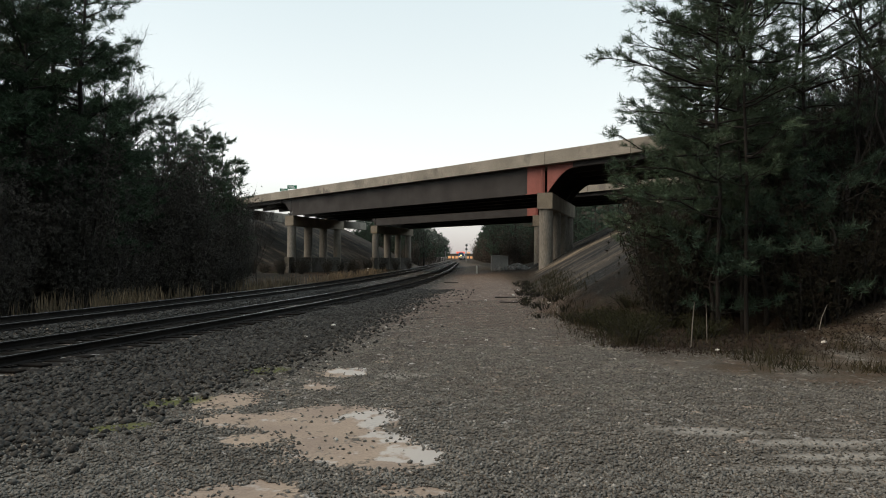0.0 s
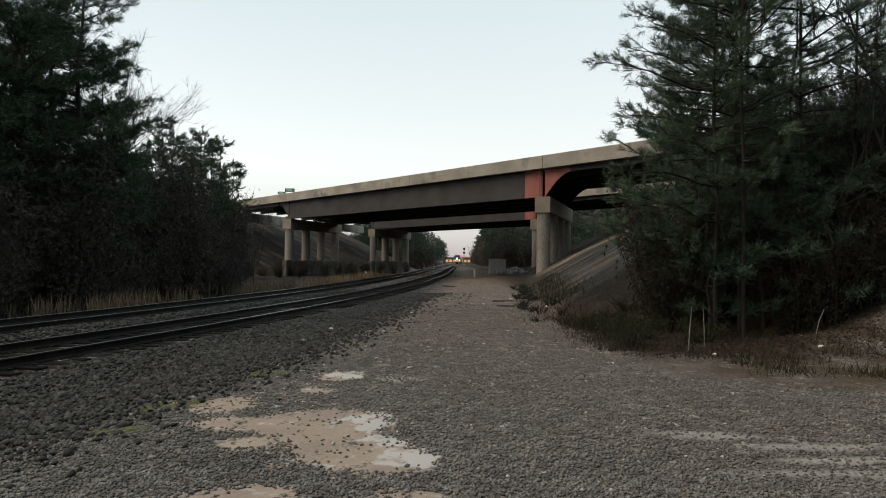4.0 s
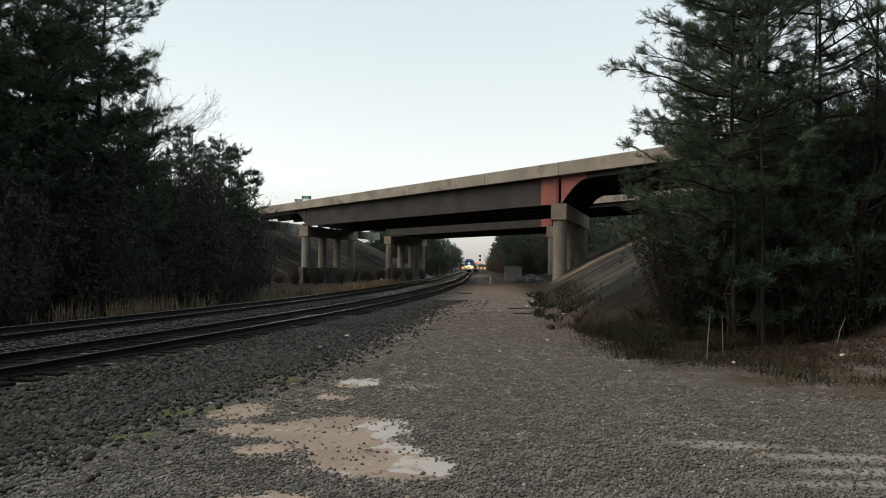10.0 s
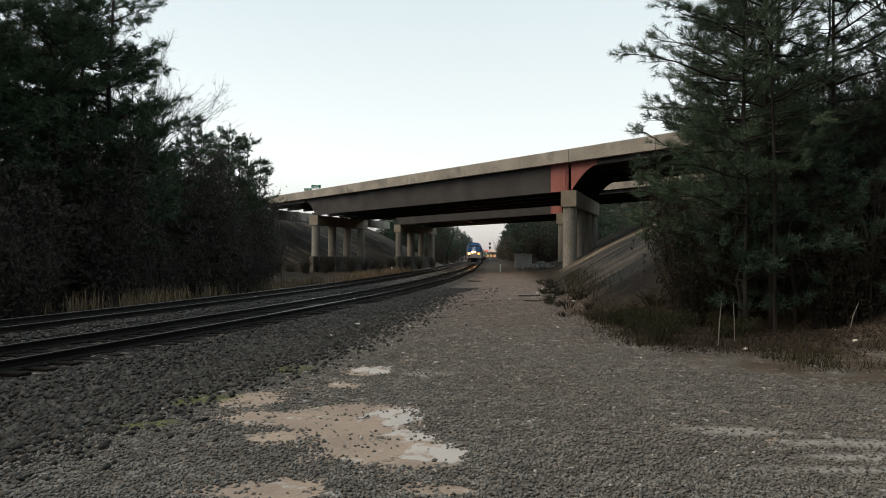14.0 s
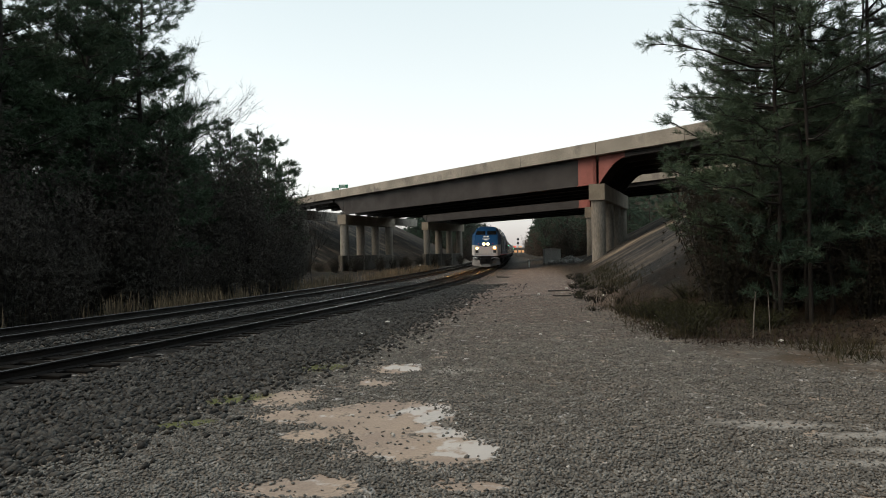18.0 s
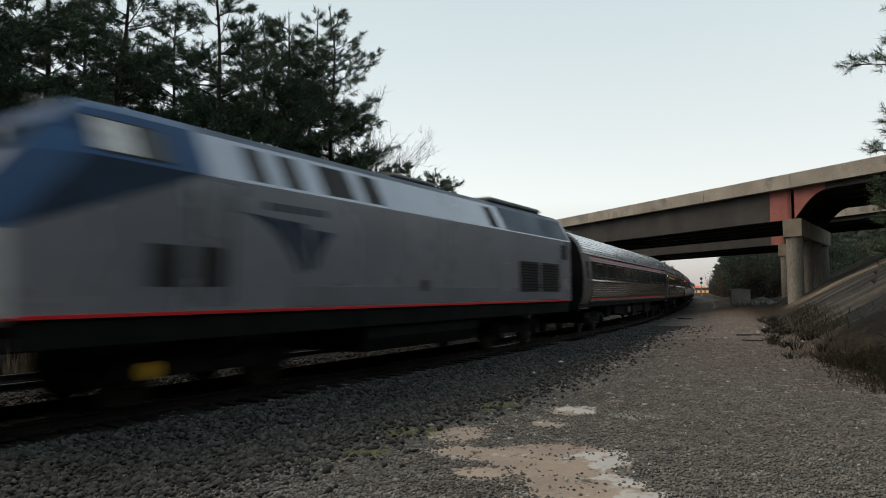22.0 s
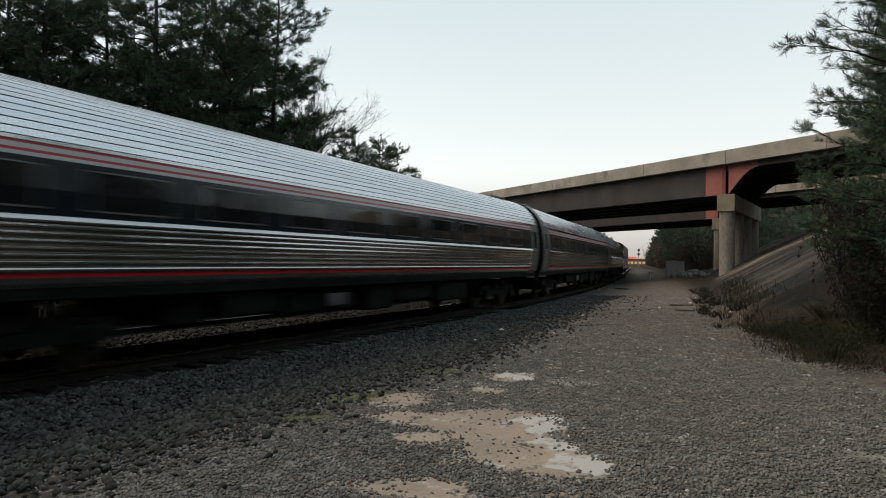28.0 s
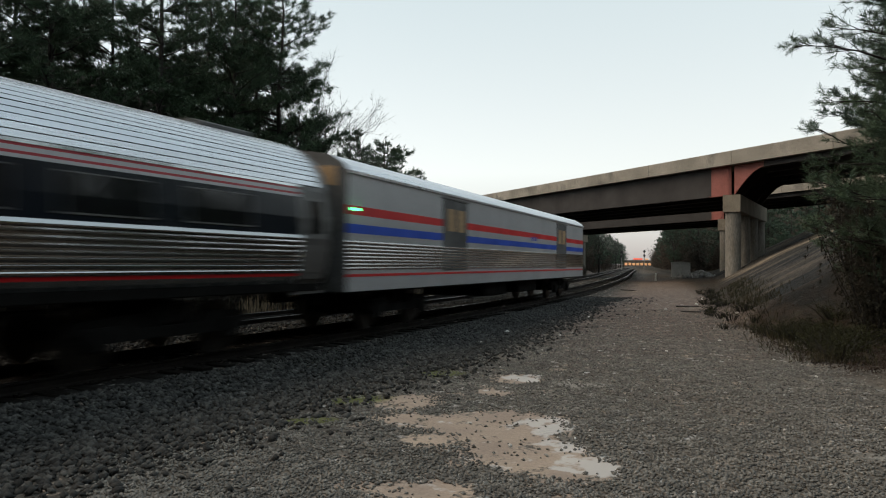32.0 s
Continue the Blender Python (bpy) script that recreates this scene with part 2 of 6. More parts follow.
N1, EDGE = np.array([0.771, 0.637]), 43.0


def ground_z(x, y):
    """Height of the ground: lot, ballast beds, ditch and the road's embankments."""
    x, y = np.asarray(x, float), np.asarray(y, float)
    la = lateral(x, y)
    z = np.interp(la, [-60, -8, -6, -4.2, -3, -1.9, -1.35, 1.3, 1.7, 2.5, 2.9, 5.5, 6.2, 8.5, 12, 60],
                  [-.05, -.05, -.06, -.18, -.24, -.21, -.195, -.195, -.08, -.08, -.195, -.195, -.3, -.7, -.65, -.4])
    across = x * N1[0] + y * N1[1]
    side = np.minimum(0.63 * (across - 16), 0.63 * (EDGE + 36.5 + 15 - across))
    right = 0.5 * (0.99 * x - 0.12 * y - 0.4)
    left = 0.5 * (-0.96 * x + 0.28 * y - 48.5)
    z = np.maximum(z, np.clip(np.minimum(side, np.maximum(right, left)), -5, 9.3) + z * 0)
    # earth bank at the edge of the wood, beside the lot
    bank = np.clip(1 - np.abs(y - 13.6 - 0.12 * (x - 6)) / 1.5, 0, 1) * np.clip((x - 4.5) / 4, 0, 1)
    z = z + 0.38 * bank * bank * (3 - 2 * bank)
    wood = np.clip((y - 13.5) / 8, 0, 1) * np.clip((x - 4.5) / 6, 0, 1)
    z = z + 0.5 * wood
    # ditch across, beyond the near bridge
    dd = np.abs(y - 93 - 0.1 * x)
    z = z - np.where(np.abs(la - 2) > 7, 0.9 * np.clip(1 - dd / 1.6, 0, 1), 0)
    return z


def uneven(x, y):
    """Small humps and hollows of the lot and the beds."""
    out = [noise.noise(Vector((a * 0.5, b * 0.5, 0))) * 0.04 + noise.noise(Vector((a * 2.1, b * 2.1, 3))) * 0.018
           if abs(a) < 40 and -8 < b < 110 else 0.0 for a, b in zip(np.ravel(x), np.ravel(y))]
    return np.array(out).reshape(np.shape(x))


def gz(x, y):
    return float(ground_z(x, y)) + float(uneven(x, y))


def spaced(*runs):
    """Grid lines: (start, end, step) runs, then outwards in growing steps."""
    out = []
    for a, b, st in runs:
        out += list(np.arange(a, b, st))
    return np.array(out)


def wood_edge(x, y):
    """Distance into the wood beside the lot, its corner rounded off."""
    a, b, k = x - np.interp(y, [0, 18, 23, 45, 62, 100], [2.4, 2.9, 3.0, 4.5, 5.3, 7.0]), y - 11.75 - 0.16 * (x - 4.2), 0.9
    return -k * np.log(np.exp(np.clip(-a / k, -30, 30)) + np.exp(np.clip(-b / k, -30, 30)))


def build_ground():
    xs = spaced((-1500, -300, 200), (-300, -100, 20), (-100, -30, 4), (-30, -12, 0.6), (-12, -5, 0.16), (-5, 6, 0.09), (6, 14, 0.2), (14, 40, 1.0),
                (40, 100, 5), (100, 300, 25), (300, 1501, 200))
    ys = spaced((-600, -100, 100), (-100, -10, 8), (-10, 2, 1.0), (2, 10, 0.09), (10, 18, 0.15), (18, 40, 0.4), (40, 120, 1.0), (120, 300, 12),
                (300, 3001, 250))
    gx, gy = np.meshgrid(xs, ys)
    z = ground_z(gx, gy)
    z = z + uneven(gx, gy)
    la = lateral(gx, gy)
    w = len(xs)
    idx = np.arange(gx.size).reshape(gx.shape)
    faces = np.stack([idx[:-1, :-1], idx[:-1, 1:], idx[1:, 1:], idx[1:, :-1]], -1).reshape(-1, 4)
    me = quick("ground", np.stack([gx, gy, z], -1).reshape(-1, 3), faces, ground_material())
    me.shade_smooth()

    def mask(name, values):
        at = me.attributes.new(name, "FLOAT", "POINT")
        at.data.foreach_set("value", np.ascontiguousarray(values, dtype=np.float32).ravel())

    fine = (gy < 40) & (gy > -8) & (np.abs(gx) < 30)
    wob = np.array([noise.fractal(Vector((a * 0.9, b * 0.9, 7)), 1.0, 2.0, 4) if q else 0.0
                    for a, b, q in zip(gx.ravel(), gy.ravel(), fine.ravel())]).reshape(gx.shape)

    def blobs(rows):
        best = np.full(gx.shape, -9.0)
        for cx, cy, rx, ry, turn in rows:
            c, s = math.cos(radians(turn)), math.sin(radians(turn))
            dx, dy = gx - cx, gy - cy
            d = 1 - np.hypot((c * dx + s * dy) / rx, (-s * dx + c * dy) / ry)
            best = np.maximum(best, d)
        return best

    sand = 2.0 * np.clip((blobs(SAND) + 0.35 * wob) * 1.6 + 0.5, 0, 1)
    wet = np.clip((blobs(WET_SHEEN) + 0.5 * wob) * 1.4 + 0.35, 0, 1)
    moss = np.clip((blobs(MOSS) + 0.6 * wob) * 3, 0, 1)
    pale = np.clip((blobs(PALE) + 0.8 * wob) * 2, 0, 1)
    mask("sand", sand)
    mask("wet", wet)
    mask("moss", moss)
    mask("pale", pale)
    shoulder = np.interp(gy, [12, 20, 30, 50], [6.4, 5.2, 3.9, 3.3])
    ballast = np.clip((la + shoulder + wob * 2.6) / np.interp(gy, [12, 30], [2.8, 1.6]), 0, 1) * np.clip((8 - la) / 1.0, 0, 1)
    mask("ballast", ballast)
    mask("red", np.clip((gy - 11) / 10 + wob * 0.5, 0, 1) * np.clip((-0.5 - la) / 3 , 0, 1) * np.clip(1.4 - (gy - 60) / 40, 0, 1) * np.clip((la + 13) / 4, 0, 1))
    mask("oily", np.maximum(np.clip((1.65 - np.abs(la) + 0.25 * wob) * 3, 0, 1), np.clip((1.6 - np.abs(la - GAP) + 0.25 * wob) * 3, 0, 1)))
    woods = np.maximum(np.clip((la - 7.2 + wob) / 1.5, 0, 1), np.clip((wood_edge(gx, gy) + 0.9 * wob + 0.15) / 1.3, 0, 1))
    berm = np.clip(1 - np.abs(gy - 13.4 - 0.12 * (gx - 6)) / 1.5 + 0.3 * wob, 0, 1) * np.clip((gx - 7) / 1.2, 0, 1)
    mask("litter", woods * (1 - np.clip(berm * 2.5, 0, 1)))
    across = gx * N1[0] + gy * N1[1]
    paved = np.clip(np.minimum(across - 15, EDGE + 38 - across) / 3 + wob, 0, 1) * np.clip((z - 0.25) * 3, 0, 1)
    dirt = np.clip(1 - np.abs(gy - 10.9 + 0.22 * (gx - 4)) / (0.5 + 0.16 * np.clip(gx - 3, 0, 4)) + 1.2 * wob, 0, 1) * np.clip((gx - 3.0) / 1.5, 0, 1)
    dirt = np.maximum(dirt, np.clip(berm * 1.6, 0, 1) * np.clip(0.75 + 1.6 * wob, 0.2, 1))
    # the wood's shade over the gravel, painted as darker soil
    dirt = np.maximum(dirt, np.clip((gx - 3.4) / 2.5, 0, 1) * np.clip((gy - 9.2 + wob) / 1.2, 0, 1) * np.clip(0.85 + 1.8 * wob, 0, 1))
    mask("dirt", dirt)
    # painted strip of light along the slope, outside the deck's edge
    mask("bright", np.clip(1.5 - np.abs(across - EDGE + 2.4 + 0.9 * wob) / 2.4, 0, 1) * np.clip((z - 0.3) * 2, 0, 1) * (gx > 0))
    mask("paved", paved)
    ob = new("ground", me)
    return tagged(ob, "grey gravel lot with ballast, sand patches and leaf litter", "ground", kind="structure")


# middle, half lengths and turn of the stains and the wet sheen on the lot
SAND = [(-1.25, 7.15, 0.78, 0.72, 0), (-0.85, 6.35, 0.6, 0.95, 18), (-0.42, 5.85, 0.42, 0.48, 30), (-1.95, 7.05, 0.62, 0.3, -8), (-1.75, 6.35, 0.35, 0.22, 0),
        (-1.4, 4.92, 0.55, 0.24, 0), (-0.2, 4.95, 0.28, 0.12, 0), (-1.45, 10.1, 0.34, 0.42, 0), (-2.55, 8.1, 0.42, 0.5, 20), (-1.6, 9.0, 0.25, 0.2, 0)]
WET_SHEEN = [(-0.72, 7.2, 0.3, 0.42, 15), (-0.5, 6.5, 0.24, 0.42, 25), (-0.2, 5.9, 0.3, 0.36, 20), (-1.35, 10.2, 0.26, 0.32, 0)]
MOSS = [(-2.72, 10.5, 0.42, 0.38, 0), (-3.25, 8.3, 0.42, 0.34, 30), (-3.25, 6.9, 0.35, 0.25, 0)]
PALE = [(2.65, 6.85, 0.75, 0.2, -3), (3.6, 6.45, 0.9, 0.16, 0), (3.0, 5.62, 0.9, 0.14, 0), (3.4, 6.0, 0.8, 0.12, 0), (-0.6, 9.9, 0.5, 0.3, 0)]


def ground_material():
    m = bpy.data.materials.new("gravel_ground")
    m.use_nodes = True
    nodes, links = m.node_tree.nodes, m.node_tree.links
    bsdf = nodes["Principled BSDF"]
    co = nodes.new("ShaderNodeTexCoord").outputs["Object"]

    def tex(scale, detail=4.0):
        n = nodes.new("ShaderNodeTexNoise")
        n.inputs["Scale"].default_value, n.inputs["Detail"].default_value = scale, detail
        links.new(co, n.inputs["Vector"])
        return n.outputs["Fac"]

    def ramp(f, a, b, lo=0.0, hi=1.0):
        r = nodes.new("ShaderNodeMapRange")
        for i, v in enumerate((a, b, lo, hi)):
            r.inputs[i + 1].default_value = v
        links.new(f, r.inputs[0])
        return r.outputs[0]

    def blend(f, a, b, kind="MIX"):
        x = nodes.new("ShaderNodeMix")
        x.data_type, x.blend_type = "RGBA", kind
        for v, s in ((f, 0), (a, 6), (b, 7)):
            if isinstance(v, (int, float)):
                x.inputs[s].default_value = v
            elif isinstance(v, tuple):
                x.inputs[s].default_value = (*v, 1.0)
            else:
                links.new(v, x.inputs[s])
        return x.outputs[2]

    def mask(name):
        a = nodes.new("ShaderNodeAttribute")
        a.attribute_name = name
        return a.outputs["Fac"]

    cells = nodes.new("ShaderNodeTexVoronoi")
    cells.inputs["Scale"].default_value = 26.0
    links.new(co, cells.inputs["Vector"])
    big = nodes.new("ShaderNodeTexVoronoi")
    big.inputs["Scale"].default_value = 15.0
    links.new(co, big.inputs["Vector"])
    grey = nodes.new("ShaderNodeSeparateColor")
    links.new(cells.outputs["Color"], grey.inputs[0])
    grey2 = nodes.new("ShaderNodeSeparateColor")
    links.new(big.outputs["Color"], grey2.inputs[0])
    lot = blend(ramp(tex(0.35), 0.4, 0.6), (0.125, 0.113, 0.099), (0.105, 0.097, 0.086))
    lot = blend(ramp(tex(0.16, 6.0), 0.5, 0.62), lot, (0.115, 0.10, 0.085))
    # red-brown soil, its red strengthened for the headlamps' glow on the ground
    lot = blend(ramp(mask("red"), 0, 1, 0, 0.7), lot, (0.128, 0.088, 0.070))
    lot = blend(1.0, lot, ramp(tex(3.2, 5.0), 0.3, 0.7, 0.72, 1.25), "MULTIPLY")
    lot = blend(1.0, lot, ramp(grey.outputs[0], 0, 1, 0.65, 1.35), "MULTIPLY")
    stones = blend(1.0, (0.024, 0.0225, 0.02), ramp(grey2.outputs[0], 0, 1, 0.35, 1.6), "MULTIPLY")
    col = blend(mask("ballast"), lot, stones)
    col = blend(mask("oily"), col, (0.009, 0.008, 0.007))
    col = blend(ramp(mask("pale"), 0, 1, 0, 0.7), col, (0.32, 0.305, 0.28))
    sandc = blend(ramp(tex(1.3), 0.35, 0.65), (0.33, 0.265, 0.21), (0.25, 0.2, 0.165))
    sandc = blend(1.0, sandc, ramp(tex(40.0), 0.3, 0.7, 0.85, 1.12), "MULTIPLY")
    frayed = nodes.new("ShaderNodeMath")
    frayed.operation = "MULTIPLY_ADD"
    links.new(tex(7.0, 6.0), frayed.inputs[0])
    frayed.inputs[1].default_value = 3.6
    ragged = nodes.new("ShaderNodeMath")
    ragged.operation = "MULTIPLY_ADD"
    links.new(tex(2.6, 3.0), ragged.inputs[0])
    ragged.inputs[1].default_value = 4.6
    links.new(mask("sand"), ragged.inputs[2])
    links.new(ragged.outputs[0], frayed.inputs[2])
    crumb = nodes.new("ShaderNodeMath")
    crumb.operation = "MULTIPLY_ADD"
    links.new(tex(24.0, 4.0), crumb.inputs[0])
    crumb.inputs[1].default_value = 3.4
    links.new(frayed.outputs[0], crumb.inputs[2])
    sand_in = ramp(crumb.outputs[0], 6.55, 7.15)
    col = blend(sand_in, col, sandc)
    sheen = nodes.new("ShaderNodeMath")
    sheen.operation = "MULTIPLY_ADD"
    links.new(tex(5.0, 6.0), sheen.inputs[0])
    sheen.inputs[1].default_value = 3.2
    links.new(mask("wet"), sheen.inputs[2])
    sheen_in = ramp(sheen.outputs[0], 1.95, 2.3)
    # the sky's reflection on wet sand, painted as pale grey
    col = blend(ramp(sheen_in, 0, 1, 0, 0.7), col, (0.46, 0.445, 0.43))
    col = blend(ramp(mask("moss"), 0, 1, 0, 0.7), col, (0.10, 0.115, 0.03))
    earth = blend(ramp(tex(2.2, 5.0), 0.42, 0.58), (0.042, 0.031, 0.017), (0.066, 0.044, 0.028))
    # real soil, and the wood's shade painted in the same tone
    col = blend(ramp(mask("dirt"), 0, 1, 0, 0.85), col, earth)
    leaf = blend(ramp(tex(3.0, 6.0), 0.4, 0.6), (0.03, 0.019, 0.012), (0.016, 0.012, 0.008))
    leaf = blend(ramp(tex(0.5), 0.55, 0.62), leaf, (0.022, 0.022, 0.011))
    col = blend(mask("litter"), col, leaf)
    # slope paving: weathered light and dark streaks up the slope, shade in their colour
    dots = []
    for way in ((0.19, -0.023, 0.0), (0.06, 0.48, 0.0)):
        dt = nodes.new("ShaderNodeVectorMath")
        dt.operation = "DOT_PRODUCT"
        links.new(co, dt.inputs[0])
        dt.inputs[1].default_value = way
        dots.append(dt.outputs["Value"])
    both = nodes.new("ShaderNodeCombineXYZ")
    links.new(dots[0], both.inputs[0])
    links.new(dots[1], both.inputs[1])
    sn = nodes.new("ShaderNodeTexNoise")
    sn.inputs["Scale"].default_value, sn.inputs["Detail"].default_value = 1.0, 4.0
    links.new(both.outputs[0], sn.inputs["Vector"])
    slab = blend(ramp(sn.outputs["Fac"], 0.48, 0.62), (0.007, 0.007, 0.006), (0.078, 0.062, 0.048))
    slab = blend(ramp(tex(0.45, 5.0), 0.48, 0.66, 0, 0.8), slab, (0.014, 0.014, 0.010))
    # the strip that catches light beside the deck, painted as a paler slab
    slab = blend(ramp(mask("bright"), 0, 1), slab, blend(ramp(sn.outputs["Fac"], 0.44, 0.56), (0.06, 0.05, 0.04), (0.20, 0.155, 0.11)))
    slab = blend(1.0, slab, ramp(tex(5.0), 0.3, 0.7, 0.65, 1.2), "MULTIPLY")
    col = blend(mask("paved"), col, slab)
    links.new(col, bsdf.inputs["Base Color"])
    bsdf.inputs["Specular IOR Level"].default_value = 0.25
    rough = blend(sheen_in, (0.95, 0.95, 0.95), (0.6, 0.6, 0.6))
    links.new(rough, bsdf.inputs["Roughness"])
    bump = nodes.new("ShaderNodeBump")
    bump.inputs["Strength"].default_value, bump.inputs["Distance"].default_value = 0.8, 0.03
    flat = blend(ramp(sand_in, 0, 1, 0, 0.85), cells.outputs["Distance"], (0.5, 0.5, 0.5))
    flat = blend(mask("wet"), flat, (0.5, 0.5, 0.5))
    links.new(flat, bump.inputs["Height"])
    links.new(bump.outputs[0], bsdf.inputs["Normal"])
    return m


ground = build_ground()


# ---- tracks ----
def rail_ring(s, off):
    c, d = on_line(s, off), np.array([np.interp(s, S, LEFT[:, 0]), np.interp(s, S, LEFT[:, 1])])
    prof = [(-.075, -.172), (-.075, -.155), (-.012, -.13), (-.01, -.045), (-.036, -.035), (-.036, -.008), (-.028, 0),
            (.028, 0), (.036, -.008), (.036, -.035), (.01, -.045), (.012, -.13), (.075, -.155), (.075, -.172)]
    return [(c[0] + d[0] * a, c[1] + d[1] * a, z) for a, z in prof]


def build_track(off, label):
    tr = thing("railway_track", label, "railway track", "pair of tracks")
    along = list(np.arange(-90, 130, 2.5)) + list(np.arange(130, 620, 10))
    for side in (-0.755, 0.755):
        b = Build().sweep([rail_ring(s, off + side) for s in along])
        b.m = [1 if i % 14 in (5, 6, 7) else 0 for i in range(len(b.m) - 2)] + [0, 0]
        part("rail", b, [RAIL_SIDE, RAIL_TOP], tr, "rusty steel rail with a worn bright head")
    tie = Build().box((-1.3, -0.115, -0.18), (1.3, 0.115, 0), 0.012).mesh("tie", TIE)
    fix_normals(tie)
    rest, k = Build(), 0
    for s in np.arange(-60, 300, 0.52):
        c = on_line(s, off)
        h = float(np.interp(s, S, _h))
        m = pose(c[0], c[1], -0.168 + random.uniform(-.012, .008), 0, random.uniform(-.4, .4), -math.degrees(h) + random.uniform(-1.2, 1.2))
        if -14 < s < 62:
            o = new("tie", tie)
            o.parent, o.matrix_basis = tr, m
        else:
            rest.box((-1.3, -0.115, -0.18), (1.3, 0.115, 0), 0.01, turn=m)
    part("tie_bed", rest, TIE, tr, recalc=False, kind="stuff")
    # spikes and plates seen on the near rails
    plate = Build().box((-.17, -.09, -.172), (.17, .09, -.155), 0.004)
    for sx in (-.13, .13):
        plate.box((sx - .02, -.05, -.156), (sx + .02, -.01, -.135), 0.004)
    plate = fix_normals(plate.mesh("tie_plate", RAIL_SIDE))
    for s in np.arange(-14, 25, 0.52):
        for side in (-0.755, 0.755):
            c = on_line(s, off + side)
            o = new("tie_plate", plate)
            o.parent, o.matrix_basis = tr, pose(c[0], c[1], 0, 0, 0, -math.degrees(float(np.interp(s, S, _h))))
    return tr


build_track(0.0, "mainline track of rusty steel rails on dark creosoted wooden ties")
build_track(GAP, "second track of rusty rails on dark ties before the wood")


def scatter_stones(name, label, count, place, size, mat, seed):
    """Many small broken stones in one mesh."""
    rng = np.random.default_rng(seed)
    x, y = place(rng, count)
    z = ground_z(x, y) + uneven(x, y)
    n = len(x)
    base = np.array([(1, 0, 0), (0, 1, 0), (-1, 0, 0), (0, -1, 0), (.15, .1, .85), (0.1, 0, -.6)])
    r = rng.uniform(size[0], size[1], (n, 1, 1)) * (0.7 + 0.6 * rng.random((n, 6, 1)))
    p = base[None] * r * np.array([1, 1, 0.8])
    a = rng.uniform(0, 6.28, n)
    ca, sa = np.cos(a)[:, None], np.sin(a)[:, None]
    tx, ty = rng.uniform(-.5, .5, (n, 1)), rng.uniform(-.5, .5, (n, 1))
    q = np.stack([ca * p[..., 0] - sa * p[..., 1], sa * p[..., 0] + ca * p[..., 1], p[..., 2] + tx * p[..., 0] + ty * p[..., 1]], -1)
    q += np.stack([x, y, z + size[0] * 0.6], -1)[:, None]
    f = np.array([(0, 1, 4), (1, 2, 4), (2, 3, 4), (3, 0, 4), (1, 0, 5), (2, 1, 5), (3, 2, 5), (0, 3, 5)])
    faces = (np.arange(n) * 6)[:, None, None] + f[None]
    ob = new(name, quick(name, q.reshape(-1, 3), faces.reshape(-1, 3), mat))
    return tagged(ob, label, "gravel", kind="stuff")


def ballast_place(rng, n):
    s = -11 + 40 * rng.random(n) ** 1.5
    off = np.where(rng.random(n) < 0.80, -0.9 - np.where(rng.random(n) < 0.74, 3.4 * rng.random(n), 3.4 + np.abs(rng.normal(0, 1.0, n))), rng.uniform(0.9, 3.1, n))
    x = np.interp(s, S, LINE[:, 0]) + np.interp(s, S, LEFT[:, 0]) * off
    y = np.interp(s, S, LINE[:, 1]) + np.interp(s, S, LEFT[:, 1]) * off
    keep = (off > -9) & (np.abs(off) > 1.45) & ((off > -4.6) | (rng.random(n) < np.clip((off + 7.5) / 3.2, 0.06, 1)))
    narrow = np.interp(y, [12, 20, 30], [0, 1.4, 2.4])
    keep &= (off > -4.4 + narrow) | (rng.random(n) < np.clip((off + 6.4 - narrow) / 2.4, 0.03, 1))
    for cx, cy, rx, ry, turn in SAND:
        keep &= (np.hypot((x - cx) / rx, (y - cy) / ry) > 0.75 + 0.35 * rng.random(n)) | (rng.random(n) < 0.02)
    for cx, cy, rx, ry, turn in MOSS:
        keep &= ~((np.hypot((x - cx) / rx, (y - cy) / ry) < 0.9) & (rng.random(n) < 0.6))
    return x[keep], y[keep]


def lot_place(rng, n):
    d = 3.2 + 24 * rng.random(n) ** 1.9
    a = rng.uniform(-0.75, 0.72, n)
    x, y = d * np.tan(a), d
    keep = (lateral(x, y) < -3.2 - 2.6 * rng.random(n)) & ((wood_edge(x, y) < 0.1 + 0.35 * rng.random(n)) | ((x > 6.9) & (np.abs(y - 13.4 - 0.12 * (x - 6)) < 1.0)))
    for cx, cy, rx, ry, turn in SAND:
        c, s = math.cos(radians(turn)), math.sin(radians(turn))
        dx, dy = x - cx, y - cy
        inside = np.hypot((c * dx + s * dy) / rx, (-s * dx + c * dy) / ry) < 0.75 + 0.35 * rng.random(n)
        keep &= ~(inside & (rng.random(n) < 0.93))
    for cx, cy, rx, ry, turn in MOSS:
        keep &= ~((np.hypot((x - cx) / rx, (y - cy) / ry) < 0.9) & (rng.random(n) < 0.6))
    earth = (np.abs(y - 10.9 + 0.22 * (x - 4)) < 0.35 + 0.16 * np.clip(x - 3, 0, 4) + 0.25 * rng.random(n)) & (x > 3.4)
    keep &= ~(earth & (rng.random(n) < 0.9))
    keep &= ~((x > 3.4) & (y > 9.6 + 1.2 * rng.random(n)) & (rng.random(n) < 0.6))
    keep &= ~((x > 6.2) & (y > 11.6) & (rng.random(n) < 0.7))
    for cx, cy, rx, ry, turn in PALE[:4]:
        keep &= ~((np.hypot((x - cx) / rx, (y - cy) / ry) < 1.0) & (rng.random(n) < 0.75))
    return x[keep], y[keep]


scatter_stones("ballast_stones", "loose grey crushed granite beside the rails", 62000, ballast_place, (0.026, 0.062), STONE, 3)
scatter_stones("lot_gravel", "small grey gravel strewn over the lot", 165000, lot_place, (0.009, 0.024), PEBBLE, 4)


